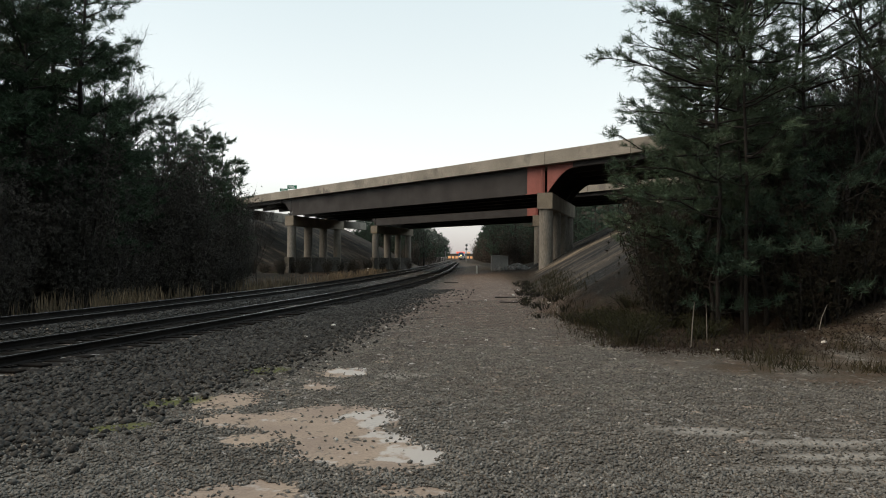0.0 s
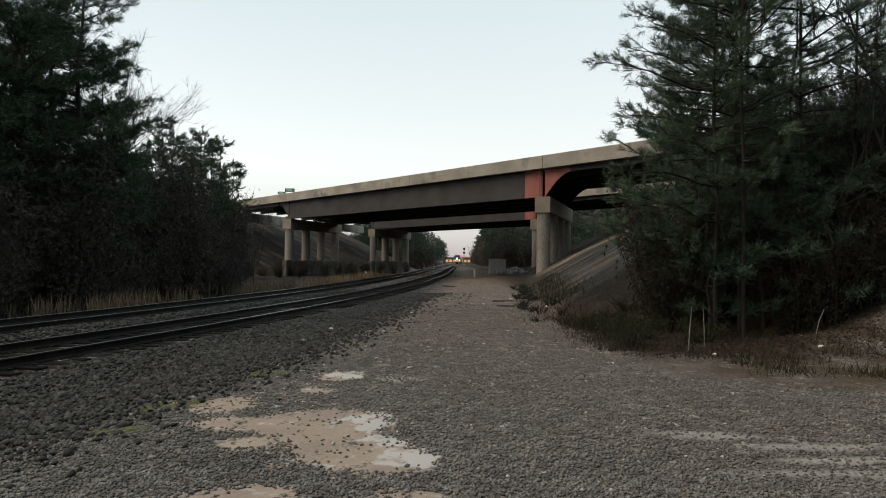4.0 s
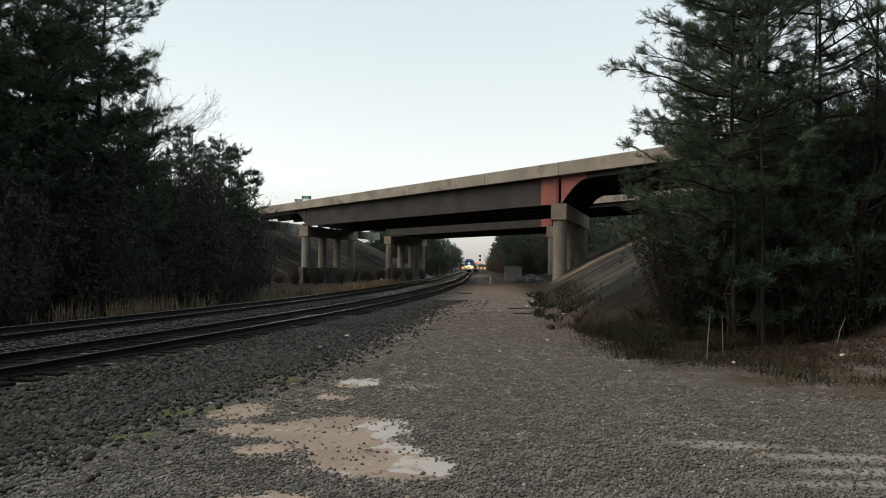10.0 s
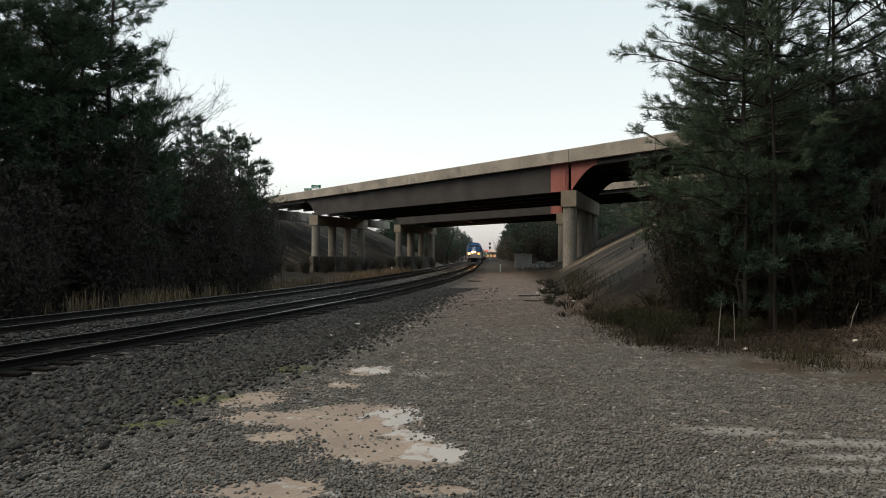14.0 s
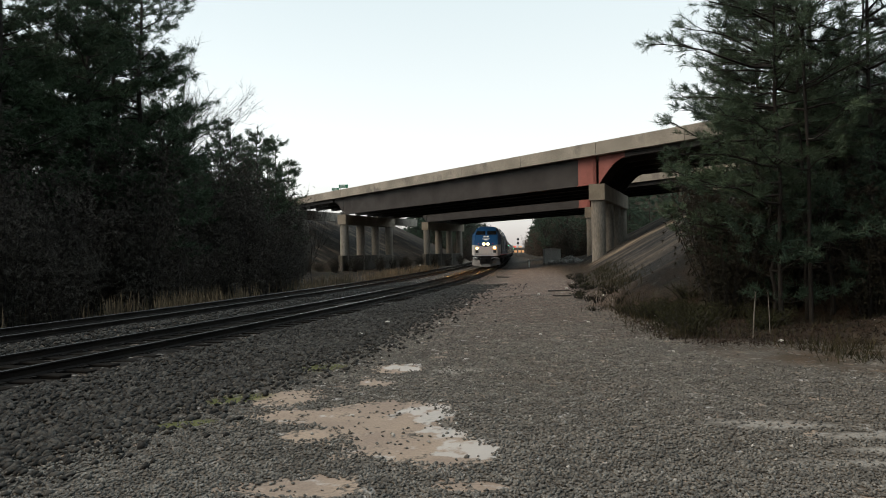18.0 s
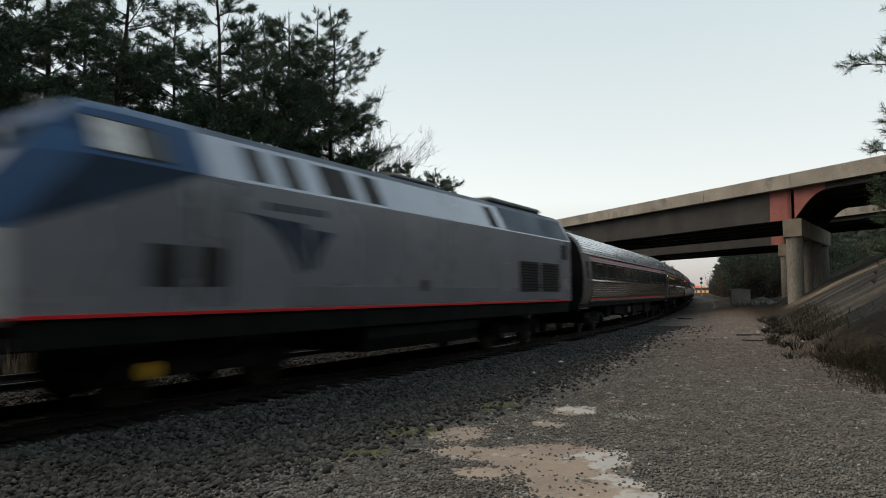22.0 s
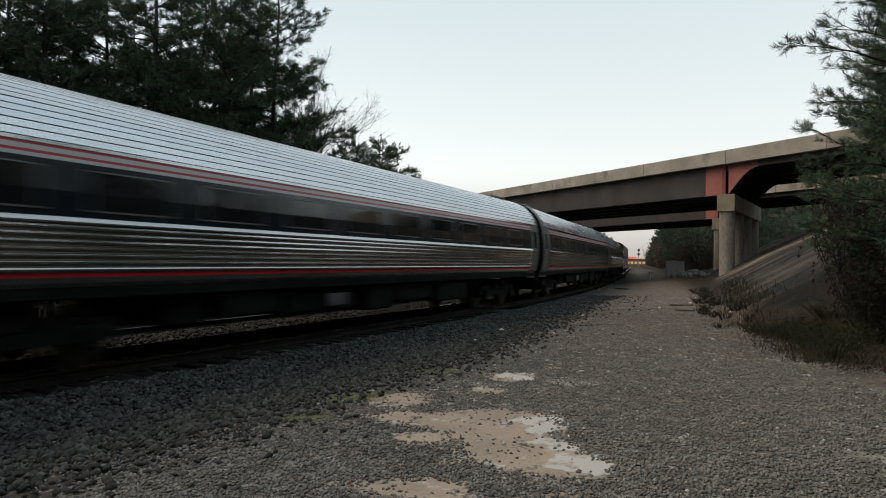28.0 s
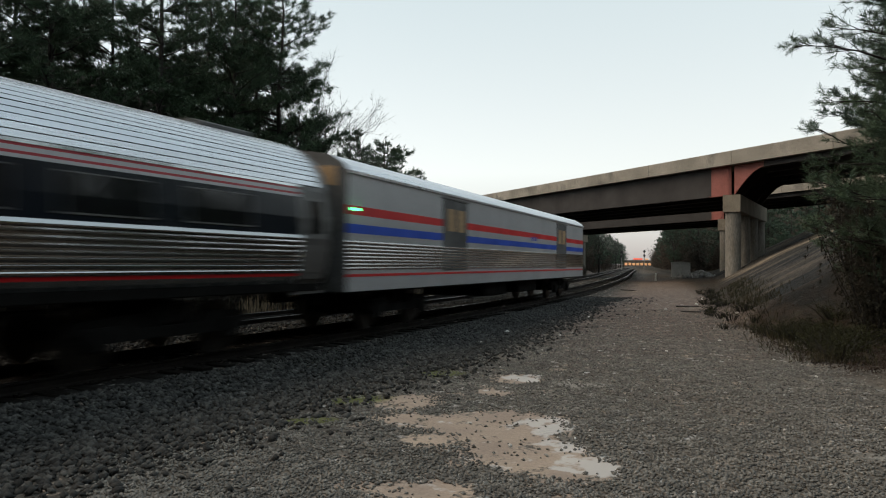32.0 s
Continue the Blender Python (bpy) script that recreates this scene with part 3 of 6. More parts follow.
def pale_place(rng, n):
    y = 5 + 40 * rng.random(n) ** 1.3
    x = rng.uniform(-0.45, 0.3, n) * y + 1
    keep = (lateral(x, y) < -2.5) & (x < 3.2 + 0.04 * y)
    return x[keep], y[keep]


scatter_stones("pale_pebbles", "few pale quartz pebbles strewn over the lot", 450, pale_place, (0.010, 0.028),
               material("pale_quartz", (0.42, 0.40, 0.37), (0.30, 0.285, 0.265), 0.8, scale=6, fine=50, bump=0.1, island=0.3), 9)


# ---- bridges ----
def build_bridge(origin, u, span, label, lean):
    """A steel girder road bridge. origin: near face over the right pier; u: along it to the left; lean: the piers' skew."""
    u = np.array(u) / np.hypot(*u)
    n = np.array([-u[1], u[0]])
    if n[1] < 0:
        n = -n
    width, top, slab_z, seat, cap_z = 13.2, 10.65, 9.58, 7.2, 5.87

    def W(a, b, z):
        p = np.array(origin) + a * u + b * n
        return (p[0], p[1], z)

    def bar(b, a0, a1, b0, b1, z0, z1, bevel=0.03, slot=0, skew=True):
        k = lean if skew else 0
        ring = [(a0 + k * b0, b0), (a1 + k * b0, b0), (a1 + k * b1, b1), (a0 + k * b1, b1)]
        v = [W(p, q, z) for z in (z0, z1) for p, q in ring]
        return b.add(v, [(3, 2, 1, 0), (4, 5, 6, 7)] + [(i, (i + 1) % 4, (i + 1) % 4 + 4, i + 4) for i in range(4)], slot)

    br = thing("road_bridge", label, "bridge", "pair of overpasses")
    A0, A1 = -26.0, span + 22.0
    part("deck", bar(Build(), A0, A1, 0.15, width - 0.15, slab_z, slab_z + 0.25, skew=False), CONCRETE, br, "concrete deck slab")
    for b0, b1 in ((0, 0.38), (width - 0.38, width)):
        a = A0
        for cut in [-17, -8.5, 0, 9.3, 18.6, 27.9, 37.2, span, span + 8, span + 15, A1]:
            ring = [(b0, slab_z - 0.02), (b1, slab_z - 0.02), (b1, top - 0.04), (b1 - 0.08, top), (b0 + 0.04, top), (b0, top - 0.05)]
            b = Build()
            v = [W(p, q, z) for p in (a + 0.02, cut - 0.02) for q, z in ring]
            b.add(v, [(i, (i + 1) % 6, (i + 1) % 6 + 6, i + 6) for i in range(6)] + [tuple(range(6))[::-1], tuple(range(6, 12))])
            part("parapet", b, CONCRETE, br, "weathered concrete parapet section")
            a = cut
    for g in range(5):
        q = 0.75 + g * (width - 1.5) / 4
        sk = lean * q

        def girder(b, a0, a1, z0):
            t = slab_z - 0.01
            ring = [(q - .22, z0), (q + .22, z0), (q + .22, z0 + .05), (q + .02, z0 + .05), (q + .02, t - .04), (q + .2, t - .04), (q + .2, t),
                    (q - .2, t), (q - .2, t - .04), (q - .02, t - .04), (q - .02, z0 + .05), (q - .22, z0 + .05)]
            v = [W(a, w, z) for a in (a0 + sk, a1 + sk) for w, z in ring]
            return b.add(v, [(i, (i + 1) % 12, (i + 1) % 12 + 12, i + 12) for i in range(12)] + [tuple(range(12))[::-1], tuple(range(12, 24))])
        red = g == 0
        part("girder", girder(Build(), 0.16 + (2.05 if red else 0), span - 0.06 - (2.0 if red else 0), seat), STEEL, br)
        if red:
            part("girder_end", girder(Build(), 0.16, 2.2, seat), PRIMER, br, "girder end in red primer")
            part("girder_end", girder(Build(), span - 2.05, span - 0.06, seat), STEEL, br)
            b = Build()
            bar(b, 0.3 + sk, 0.42 + sk, q - 0.24, q - 0.2, seat, slab_z, skew=False)
            part("stiffener", b, PRIMER, br)
        # approach girders, haunched at the pier
        for base, way, mat in ((-0.14, -1, PRIMER), (span + 0.06, 1, STEEL)):
            bl, rest = Build(), Build()
            steps = 10
            pts = [(base + way * 2.95 * k / steps, slab_z - 0.42 - 1.95 * (1 - math.sin(0.5 * math.pi * k / steps))) for k in range(steps + 1)]
            for w0, w1 in ((q - 0.03, q + 0.03),):
                v = [W(a + sk, w, z) for w in (w0, w1) for a, zz in pts for z in (zz, slab_z - 0.03)]
                fs, m = [], len(pts) * 2
                for k in range(steps):
                    fs += [(2 * k, 2 * k + 2, 2 * k + 3, 2 * k + 1), (m + 2 * k + 1, m + 2 * k + 3, m + 2 * k + 2, m + 2 * k),
                           (2 * k, m + 2 * k, m + 2 * k + 2, 2 * k + 2)]
                fs += [(0, 1, m + 1, m)]
                bl.add(v, fs)
            part("girder_end", bl, mat if red else STEEL, br, "curved girder end in red primer" if red and mat is PRIMER else "")
            e = A0 if way < 0 else A1
            bar(rest, base + way * 2.9 + sk, e, q - 0.2, q + 0.2, slab_z - 0.45, slab_z - 0.02, skew=False)
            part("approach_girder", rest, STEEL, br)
    for a0 in (0, span):
        cap = Build()
        ring = [(-0.72, seat - 0.02), (-0.72, cap_z + 0.02), (-0.66, cap_z - 0.04), (0.66, cap_z - 0.04), (0.72, cap_z + 0.02), (0.72, seat - 0.02)]
        way = (lean * u + n) / np.hypot(*(lean * u + n))
        v = []
        for b in (0.15, width + 0.1):
            foot = np.array(W(a0 + lean * b, b, 0)[:2])
            v += [(foot[0] + way[1] * p * 0.9, foot[1] - way[0] * p * 0.9, z) for p, z in ring]
        cap.add(v, [(i, (i + 1) % 6, (i + 1) % 6 + 6, i + 6) for i in range(6)] + [tuple(range(6))[::-1], tuple(range(6, 12))])
        pier = thing("pier", "round concrete columns under a cap beam, stained", "pier", "bridge piers")
        part("cap_beam", cap, CONCRETE_CAP, pier, "pale concrete cap beam")
        for i in range(4):
            b = 0.75 + i * 3.9
            x, y, _ = W(a0 + lean * b, b, 0)
            z0 = gz(x, y) - 0.4
            col = Build().tube([(x, y, z0), (x, y, 0.5 * (z0 + cap_z)), (x, y, cap_z - 0.02)], [0.6, 0.595, 0.59], 20)
            part("column", col, CONCRETE_COL, pier, smooth=False)
        if a0:
            wl_ = Build()
            v = [W(a0 + lean * b + p, b, z) for b in (-0.3, 13.2) for p, z in ((-.66, -.8), (.66, -.8), (.66, 1.45), (.6, 1.5), (-.6, 1.5), (-.66, 1.45))]
            wl_.add(v, [(i, (i + 1) % 6, (i + 1) % 6 + 6, i + 6) for i in range(6)] + [tuple(range(6))[::-1], tuple(range(6, 12))])
            part("crash_wall", wl_, CRASH, pier, "dark blotched concrete crash wall between the columns")
    for a, way in ((A0 + 8, -1), (A1 - 4, 1)):
        ab = Build()
        bar(ab, min(a, a + way * 1.2), max(a, a + way * 1.2), -0.4, width + 0.4, 7.6, slab_z - 0.46)
        part("abutment", ab, CONCRETE, br)
    return br


build_bridge((8.5, 57.5), (-0.637, 0.771), 46.5, "near concrete and brown steel girder overpass with red-primed ends", 0.64)
build_bridge((12.1, 88.0), (-0.589, 0.808), 41.6, "far steel girder overpass with concrete parapets", 0.62)


# ---- train ----
SILVER = material("silver_body_paint", (0.3325, 0.342, 0.3895), (0.304, 0.3135, 0.3562), 0.3, metal=0.55, scale=0.7, fine=8, bump=0.03, streak=(1, 0.7, 0.5),
                  tint=(0.28, 0.29, 0.32), tint_scale=0.6, tint_at=0.6)
BAG_SILVER = material("pale_silver_paint", (0.46, 0.465, 0.48), (0.42, 0.425, 0.44), 0.4, metal=0.3, scale=0.7, fine=8, bump=0.03)
BEVEL = material("bright_silver_bevel", (0.3196, 0.34, 0.3876), (0.2856, 0.306, 0.3536), 0.2, metal=0.6, scale=0.7, fine=8, bump=0.02)
SILL_GREY = material("blue_grey_sill_paint", (0.19, 0.195, 0.22), (0.15, 0.155, 0.175), 0.5, metal=0.2, scale=0.7, fine=8, bump=0.03)
STAINLESS = material("stainless_steel", (0.52, 0.525, 0.53), (0.44, 0.445, 0.45), 0.16, metal=1.0, scale=0.8, fine=10, bump=0.03, streak=(1, 0.15, 1),
                     tint=(0.25, 0.247, 0.24), tint_scale=0.5, tint_at=0.6)
# stainless again, paler and bluer: skylight on the roofs is in the colour
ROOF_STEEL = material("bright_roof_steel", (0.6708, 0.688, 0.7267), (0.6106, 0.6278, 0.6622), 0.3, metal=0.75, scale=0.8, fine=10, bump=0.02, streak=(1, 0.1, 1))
# cab glass with the sky's reflection painted in as a pale colour
PALE_GLASS = material("sky_bright_glass", (0.46, 0.44, 0.43), (0.40, 0.385, 0.375), 0.15, scale=0.6, fine=6, bump=0)
SATIN = material("satin_steel_end", (0.1652, 0.164, 0.1622), (0.1163, 0.1151, 0.1138), 0.5, metal=0.6, scale=1.0, fine=10, bump=0.05)
LOCO_BLUE = material("deep_blue_paint", (0.012, 0.054, 0.138), (0.010, 0.046, 0.118), 0.35, scale=0.8, fine=9, bump=0.02, spec=0.18)
ROOF_NAVY = material("navy_roof_paint", (0.025, 0.05, 0.085), (0.02, 0.035, 0.06), 0.5, scale=0.8, fine=9, bump=0.02, spec=0.18)
NAVY = material("dark_navy_band", (0.009, 0.013, 0.019), (0.007, 0.010, 0.014), 0.22, scale=0.8, fine=9, bump=0.02)
RED = material("red_stripe_paint", (0.62, 0.018, 0.022), (0.52, 0.015, 0.02), 0.45, scale=0.8, fine=9, bump=0.02)
DARK_RED = material("dull_red_stripe", (0.36, 0.022, 0.035), (0.30, 0.02, 0.03), 0.4, scale=0.8, fine=9, bump=0.02)
PALE_STRIPE = material("grey_white_stripe", (0.42, 0.42, 0.43), (0.38, 0.38, 0.39), 0.4, scale=0.8, fine=9, bump=0.02)
BLUE = material("blue_stripe_paint", (0.012, 0.075, 0.50), (0.01, 0.065, 0.44), 0.45, scale=0.8, fine=9, bump=0.02)
WHITE = material("white_stripe_paint", (0.70, 0.70, 0.70), (0.6, 0.6, 0.6), 0.45, scale=0.8, fine=9, bump=0.02)
NOSE_WHITE = material("pale_nose_paint", (0.46, 0.45, 0.435), (0.44, 0.43, 0.415), 0.45, scale=0.8, fine=9, bump=0.02)
# soot on the underframes; also painted shade in roof grooves and car gaps
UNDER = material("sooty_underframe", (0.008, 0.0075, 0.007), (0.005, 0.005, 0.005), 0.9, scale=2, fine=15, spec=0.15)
TANK = material("grimy_grey_tank", (0.09, 0.09, 0.09), (0.05, 0.05, 0.05), 0.7, scale=1.2, fine=12)
PLOW = material("worn_grey_plow", (0.1, 0.0975, 0.095), (0.045, 0.044, 0.0425), 0.5, metal=0.3, scale=1.5, fine=12)
WHEEL = material("wheel_steel", (0.06, 0.055, 0.05), (0.035, 0.032, 0.03), 0.5, metal=0.7, scale=2, fine=15)
GLASS = material("tinted_window_glass", (0.010, 0.011, 0.012), (0.007, 0.008, 0.009), 0.07, scale=0.6, fine=6, bump=0)
BLACK = material("black_rubber", (0.014, 0.014, 0.014), (0.01, 0.01, 0.01), 0.8, scale=2, fine=15)
YELLOW = material("yellow_paint", (0.55, 0.30, 0.02), (0.4, 0.2, 0.02), 0.5, scale=3, fine=15)
LOGO_BLUE = material("dark_blue_decal", (0.012, 0.03, 0.06), (0.01, 0.026, 0.05), 0.4, scale=1, fine=9, bump=0)
END_TAN = material("tan_end_panel", (0.42, 0.27, 0.13), (0.3, 0.19, 0.1), 0.6, scale=1, fine=9)
CHROME = material("bright_handrail", (0.6, 0.6, 0.58), (0.5, 0.5, 0.48), 0.3, metal=0.8, scale=3, fine=20, bump=0)
HEADLAMP = glow("headlamp_glass", (1.0, 0.36, 0.035), 26.0)
DITCHLAMP = glow("ditch_lamp_glass", (1.0, 0.33, 0.025), 16.0)
BULB = glow("headlamp_bulb", (1.0, 0.42, 0.10), 4500.0)
DITCH_BULB = glow("ditch_lamp_bulb", (1.0, 0.40, 0.08), 2500.0)
GREENLAMP = glow("green_marker_glass", (0.05, 1.0, 0.25), 6.0)
REDLAMP = glow("red_marker_glass", (1.0, 0.06, 0.04), 4.0)
WARM = glow("lit_cabin_glass", (1.0, 0.32, 0.025), 0.085)


def wheelset(parent, y, r=0.47):
    for sx in (-1, 1):
        b = Build()
        b.tube([(sx * 0.68, y, r), (sx * 0.705, y, r), (sx * 0.71, y, r), (sx * 0.83, y, r)], [r + 0.03, r + 0.03, r, r], 24)
        part("wheel", b, WHEEL, parent)
    part("axle", Build().tube([(-1.05, y, r), (1.05, y, r)], 0.09, 10), UNDER, parent)


def truck(parent, y, base, r=0.47, heavy=False):
    """A bogie: side frames, bolster, springs, wheels."""
    for sx in (-1, 1):
        x = sx * 1.05
        b = Build()
        ring = [(y - base / 2 - .45, .55), (y - base / 2 - .35, .75), (y - .7, .82), (y - .5, .6), (y + .5, .6), (y + .7, .82), (y + base / 2 + .35, .75),
                (y + base / 2 + .45, .55), (y + base / 2 + .3, .42), (y - base / 2 - .3, .42)]
        b.prism(ring, 0, x - 0.08, x + 0.08)
        part("side_frame", b, UNDER, parent)
        for k in (-1, 1):
            part("journal_box", Build().box((x + sx * .02, y + k * base / 2 - .17, .3), (x + sx * .2, y + k * base / 2 + .17, .66), .04), UNDER, parent)
            part("spring", Build().tube([(x, y + k * .3, .45), (x, y + k * .3, .95)], .12, 10), UNDER, parent)
    part("bolster", Build().box((-1.1, y - .25, .6), (1.1, y + .25, 1.0), .05), UNDER, parent)
    for k in (-1, 1):
        wheelset(parent, y + k * base / 2, r)


def coupler(parent, y, way):
    b = Build().box((-.12, min(y, y + way * .5), .75), (.12, max(y, y + way * .5), .98), .03)
    part("coupler", b, UNDER, parent)


def lamp_hood(x, z, y0, y1, outer, inner):
    """An open ring round a lamp, along y."""
    def circle(y, r):
        return [(x + r * math.cos(2 * math.pi * k / 20), y, z + r * math.sin(2 * math.pi * k / 20)) for k in range(20)]
    return Build().sweep([circle(y0, outer), circle(y1, outer), circle(y1, inner), circle(y0, inner)], ends=False)


def build_locomotive():
    lo = thing("locomotive", "silver and blue diesel passenger locomotive with lit headlights", "locomotive", "train")
    C = 9.8   # from the headlight back to the middle

    def Y(d):
        return C - d
    prof = [(1.30, 1.25), (1.52, 1.36), (1.52, 1.80), (1.52, 2.25), (1.52, 2.42), (1.52, 2.90), (1.52, 3.46), (1.34, 3.82), (1.14, 4.20), (0.92, 4.36), (0.5, 4.41), (0.0, 4.42)]

    def lean(z):
        return float(np.interp(z, [1.2, 2.42, 3.46, 4.0, 4.42], [-0.30, -0.30, 0.62, 1.15, 1.75]))

    def ring(kind, d=0.0):
        out = []
        for x, z in prof:
            if kind == "F":
                out.append((x * (0.80 if z < 4.1 else 0.9), lean(z), z))
            elif kind == "G":
                out.append((x, lean(z) + 0.72, z))
            else:
                out.append((x, d, z))
        return [(x, Y(dd), z) for x, dd, z in out] + [(-x, Y(dd), z) for x, dd, z in out[-2::-1]]
    rings = [ring("F"), ring("G"), ring("D", 3.4), ring("D", 19.9), ]
    n = len(rings[0])
    b = Build()
    b.sweep(rings, closed=False, ends=False)
    for i, f in enumerate(b.f):
        z = sum(b.v[k][2] for k in f) / 4
        d = C - sum(b.v[k][1] for k in f) / 4
        stage = i // (n - 1)
        if stage == 0:
            b.m[i] = 1 if z > 2.42 else 2
        elif stage == 1:
            b.m[i] = 1 if z > 3.46 else 0
        else:
            b.m[i] = 3 if z > 4.2 else 4 if z > 3.46 else 0
    front = rings[0]
    for k in range(n // 2):
        p, q = front[k], front[k + 1]
        r, s = front[n - 2 - k], front[n - 1 - k]
        z = (p[2] + q[2]) / 2
        b.add([p, q, r, s], [(0, 1, 2, 3)], 1 if z > 2.42 else 2)
    b.add(rings[-1], [tuple(range(n))], 0)
    part("body", b, [SILVER, LOCO_BLUE, NOSE_WHITE, ROOF_NAVY, BEVEL], lo)
    # slanting blue panel behind the nose, on both sides; its shade is painted navy
    for sx in (-1, 1):
        pn = Build().prism([(Y(0.42), 2.42), (Y(3.3), 3.46), (Y(1.34), 3.47)], 0, sx * 1.52, sx * 1.526)
        part("blue_panel", pn, ROOF_NAVY, lo, "blue wedge panel, darkened to look shaded")
        part("red_stripe", Build().box((sx * 1.50, Y(19.7), 1.335), (sx * 1.532, Y(0.45), 1.39), 0.004), RED, lo)
        part("sill", Build().box((sx * 1.42, Y(19.8), 0.95), (sx * 1.49, Y(0.5), 1.34), 0.02), UNDER, lo)
        part("lower_panel", Build().box((sx * 1.515, Y(19.8), 1.41), (sx * 1.527, Y(5.2), 1.78), 0.003), SILL_GREY, lo, "blue-grey lower body panel")
    # V of blue on the nose
    vee = Build().prism([(-1.2, 2.43), (1.2, 2.43), (0, 2.20)], 1, Y(-0.30), Y(-0.312))
    part("nose_chevron", vee, LOCO_BLUE, lo)
    # windshields lie on the slope
    def slope(x, z, out=0.012):
        return (x, Y(lean(z) - out * 0.9), z + out * 0.5)
    for sx in (-1, 1):
        g = Build()
        a = [slope(sx * .10, 3.50), slope(sx * 1.12, 3.50), slope(sx * 1.05, 3.90), slope(sx * .10, 3.90)]
        c = [slope(sx * .10, 3.50, -.02), slope(sx * 1.12, 3.50, -.02), slope(sx * 1.05, 3.90, -.02), slope(sx * .10, 3.90, -.02)]
        g.add(a + c, [(0, 1, 2, 3), (4, 7, 6, 5), (0, 4, 5, 1), (1, 5, 6, 2), (2, 6, 7, 3), (3, 7, 4, 0)])
        part("windshield", g, GLASS, lo)
        w = Build().tube([slope(sx * .35, 3.46, .03), slope(sx * .8, 3.6, .04)], .012, 6)
        part("wiper", w, BLACK, lo)
        # cab side window, on the bevel
        def bev(d, z, out=0.01):
            x = float(np.interp(z, [3.46, 4.20], [1.52, 1.14]))
            return (sx * (x + out), Y(d), z + out * .5)
        def pane(name, d0, d1, z0, z1, mat, out=0.01, label=""):
            g = Build()
            a = [bev(d0, z0, out), bev(d1, z0, out), bev(d1, z1, out), bev(d0, z1, out)]
            c = [bev(d0, z0, -.03), bev(d1, z0, -.03), bev(d1, z1, -.03), bev(d0, z1, -.03)]
            g.add(a + c, [(0, 1, 2, 3), (4, 7, 6, 5), (0, 4, 5, 1), (1, 5, 6, 2), (2, 6, 7, 3), (3, 7, 4, 0)])
            return part(name, g, mat, lo, label)
        pane("window_frame", 1.5, 2.72, 3.53, 4.06, BLACK, .006)
        pane("side_window", 1.55, 2.2, 3.56, 4.03, PALE_GLASS, .012, "cab window, sky reflection in its colour")
        pane("side_window", 2.26, 2.68, 3.56, 4.03, GLASS, .012)
        for d0, d1 in ((4.3, 4.72), (5.15, 5.6), (6.2, 7.15), (7.55, 8.15)):
            pane("air_intake", d0, d1, 3.52, 4.12, BLACK, .008, "dark intake opening")
        pane("air_intake", 13.4, 13.9, 3.52, 4.1, BLACK, .008)
        # door, steps and louvres
        part("cab_door", Build().box((sx * 1.50, Y(3.75), 1.45), (sx * 1.524, Y(3.15), 3.38), .01), SILVER, lo)
        for d in (3.1, 3.8):
            part("grab_iron", Build().tube([(sx * 1.56, Y(d), 1.5), (sx * 1.58, Y(d), 2.3), (sx * 1.56, Y(d), 3.2)], .018, 6), TANK, lo)
        for d0, d1 in ((2.35, 2.9), (3.2, 3.7)):
            part("step_well", Build().box((sx * 1.515, Y(d1), 1.75), (sx * 1.53, Y(d0), 2.36), .01), BLACK, lo)
        part("step_well", Build().box((sx * 1.515, Y(9.9), 1.68), (sx * 1.53, Y(9.6), 1.95), .01), BLACK, lo)
        for d0, d1 in ((15.3, 16.9), (17.05, 18.7)):
            gr = part("radiator_grille", Build().box((sx * 1.51, Y(d1), 1.66), (sx * 1.53, Y(d0), 2.62), .01), BLACK, lo, "dark louvred grille")
            for k in range(10):
                part("louvre", Build().box((sx * 1.525, Y(d1 - .05), 1.72 + k * .088), (sx * 1.54, Y(d0 + .05), 1.75 + k * .088), .004), UNDER, gr)
        part("rear_window", Build().box((sx * 1.515, Y(19.5), 2.8), (sx * 1.53, Y(18.95), 3.3), .01), BLACK, lo, "dark rear window")
        pane("radiator_panel", 14.4, 19.75, 3.5, 4.19, ROOF_NAVY, .006, "dark blue radiator panel")
        part("access_panel", Build().box((sx * 1.515, Y(14.6), 1.7), (sx * 1.528, Y(13.9), 2.5), .008), SILVER, lo)
        # three-bladed emblem and a row of bars over it
        for k in range(3):
            # each blade sweeps from the upper edge back and down to a common foot
            b = Build()
            foot_d, foot_z = 5.45 + .17 * k, 2.0 + .05 * k
            head_d, head_z, wide = 3.95 + .9 * k, 2.98 - .04 * k * k, .78 - .06 * k
            pts, n_ = [], 9
            for e_ in (0, 1):
                for q in range(n_):
                    t = q / (n_ - 1) if e_ == 0 else 1 - q / (n_ - 1)
                    bow = .34 * math.sin(math.pi * t) * (1 - .35 * k)
                    pts.append((Y(foot_d + (head_d + e_ * wide - foot_d) * t + e_ * .09 * (1 - t)), foot_z + (head_z - foot_z) * t ** .8 + bow * .55 - e_ * .04 * t))
            b.add([(sx * 1.526, y, z) for y, z in pts], [(q, q + 1, 2 * n_ - 2 - q, 2 * n_ - 1 - q) for q in range(n_ - 1)])
            b.add([(sx * 1.521, y, z) for y, z in pts], [(2 * n_ - 1 - q, 2 * n_ - 2 - q, q + 1, q) for q in range(n_ - 1)])
            part("emblem_blade", b, LOGO_BLUE, lo)
        for k in range(6):
            part("emblem_bar", Build().box((sx * 1.52, Y(4.8 + k * .27), 3.06), (sx * 1.5255, Y(4.62 + k * .27), 3.2), .002), LOGO_BLUE, lo)
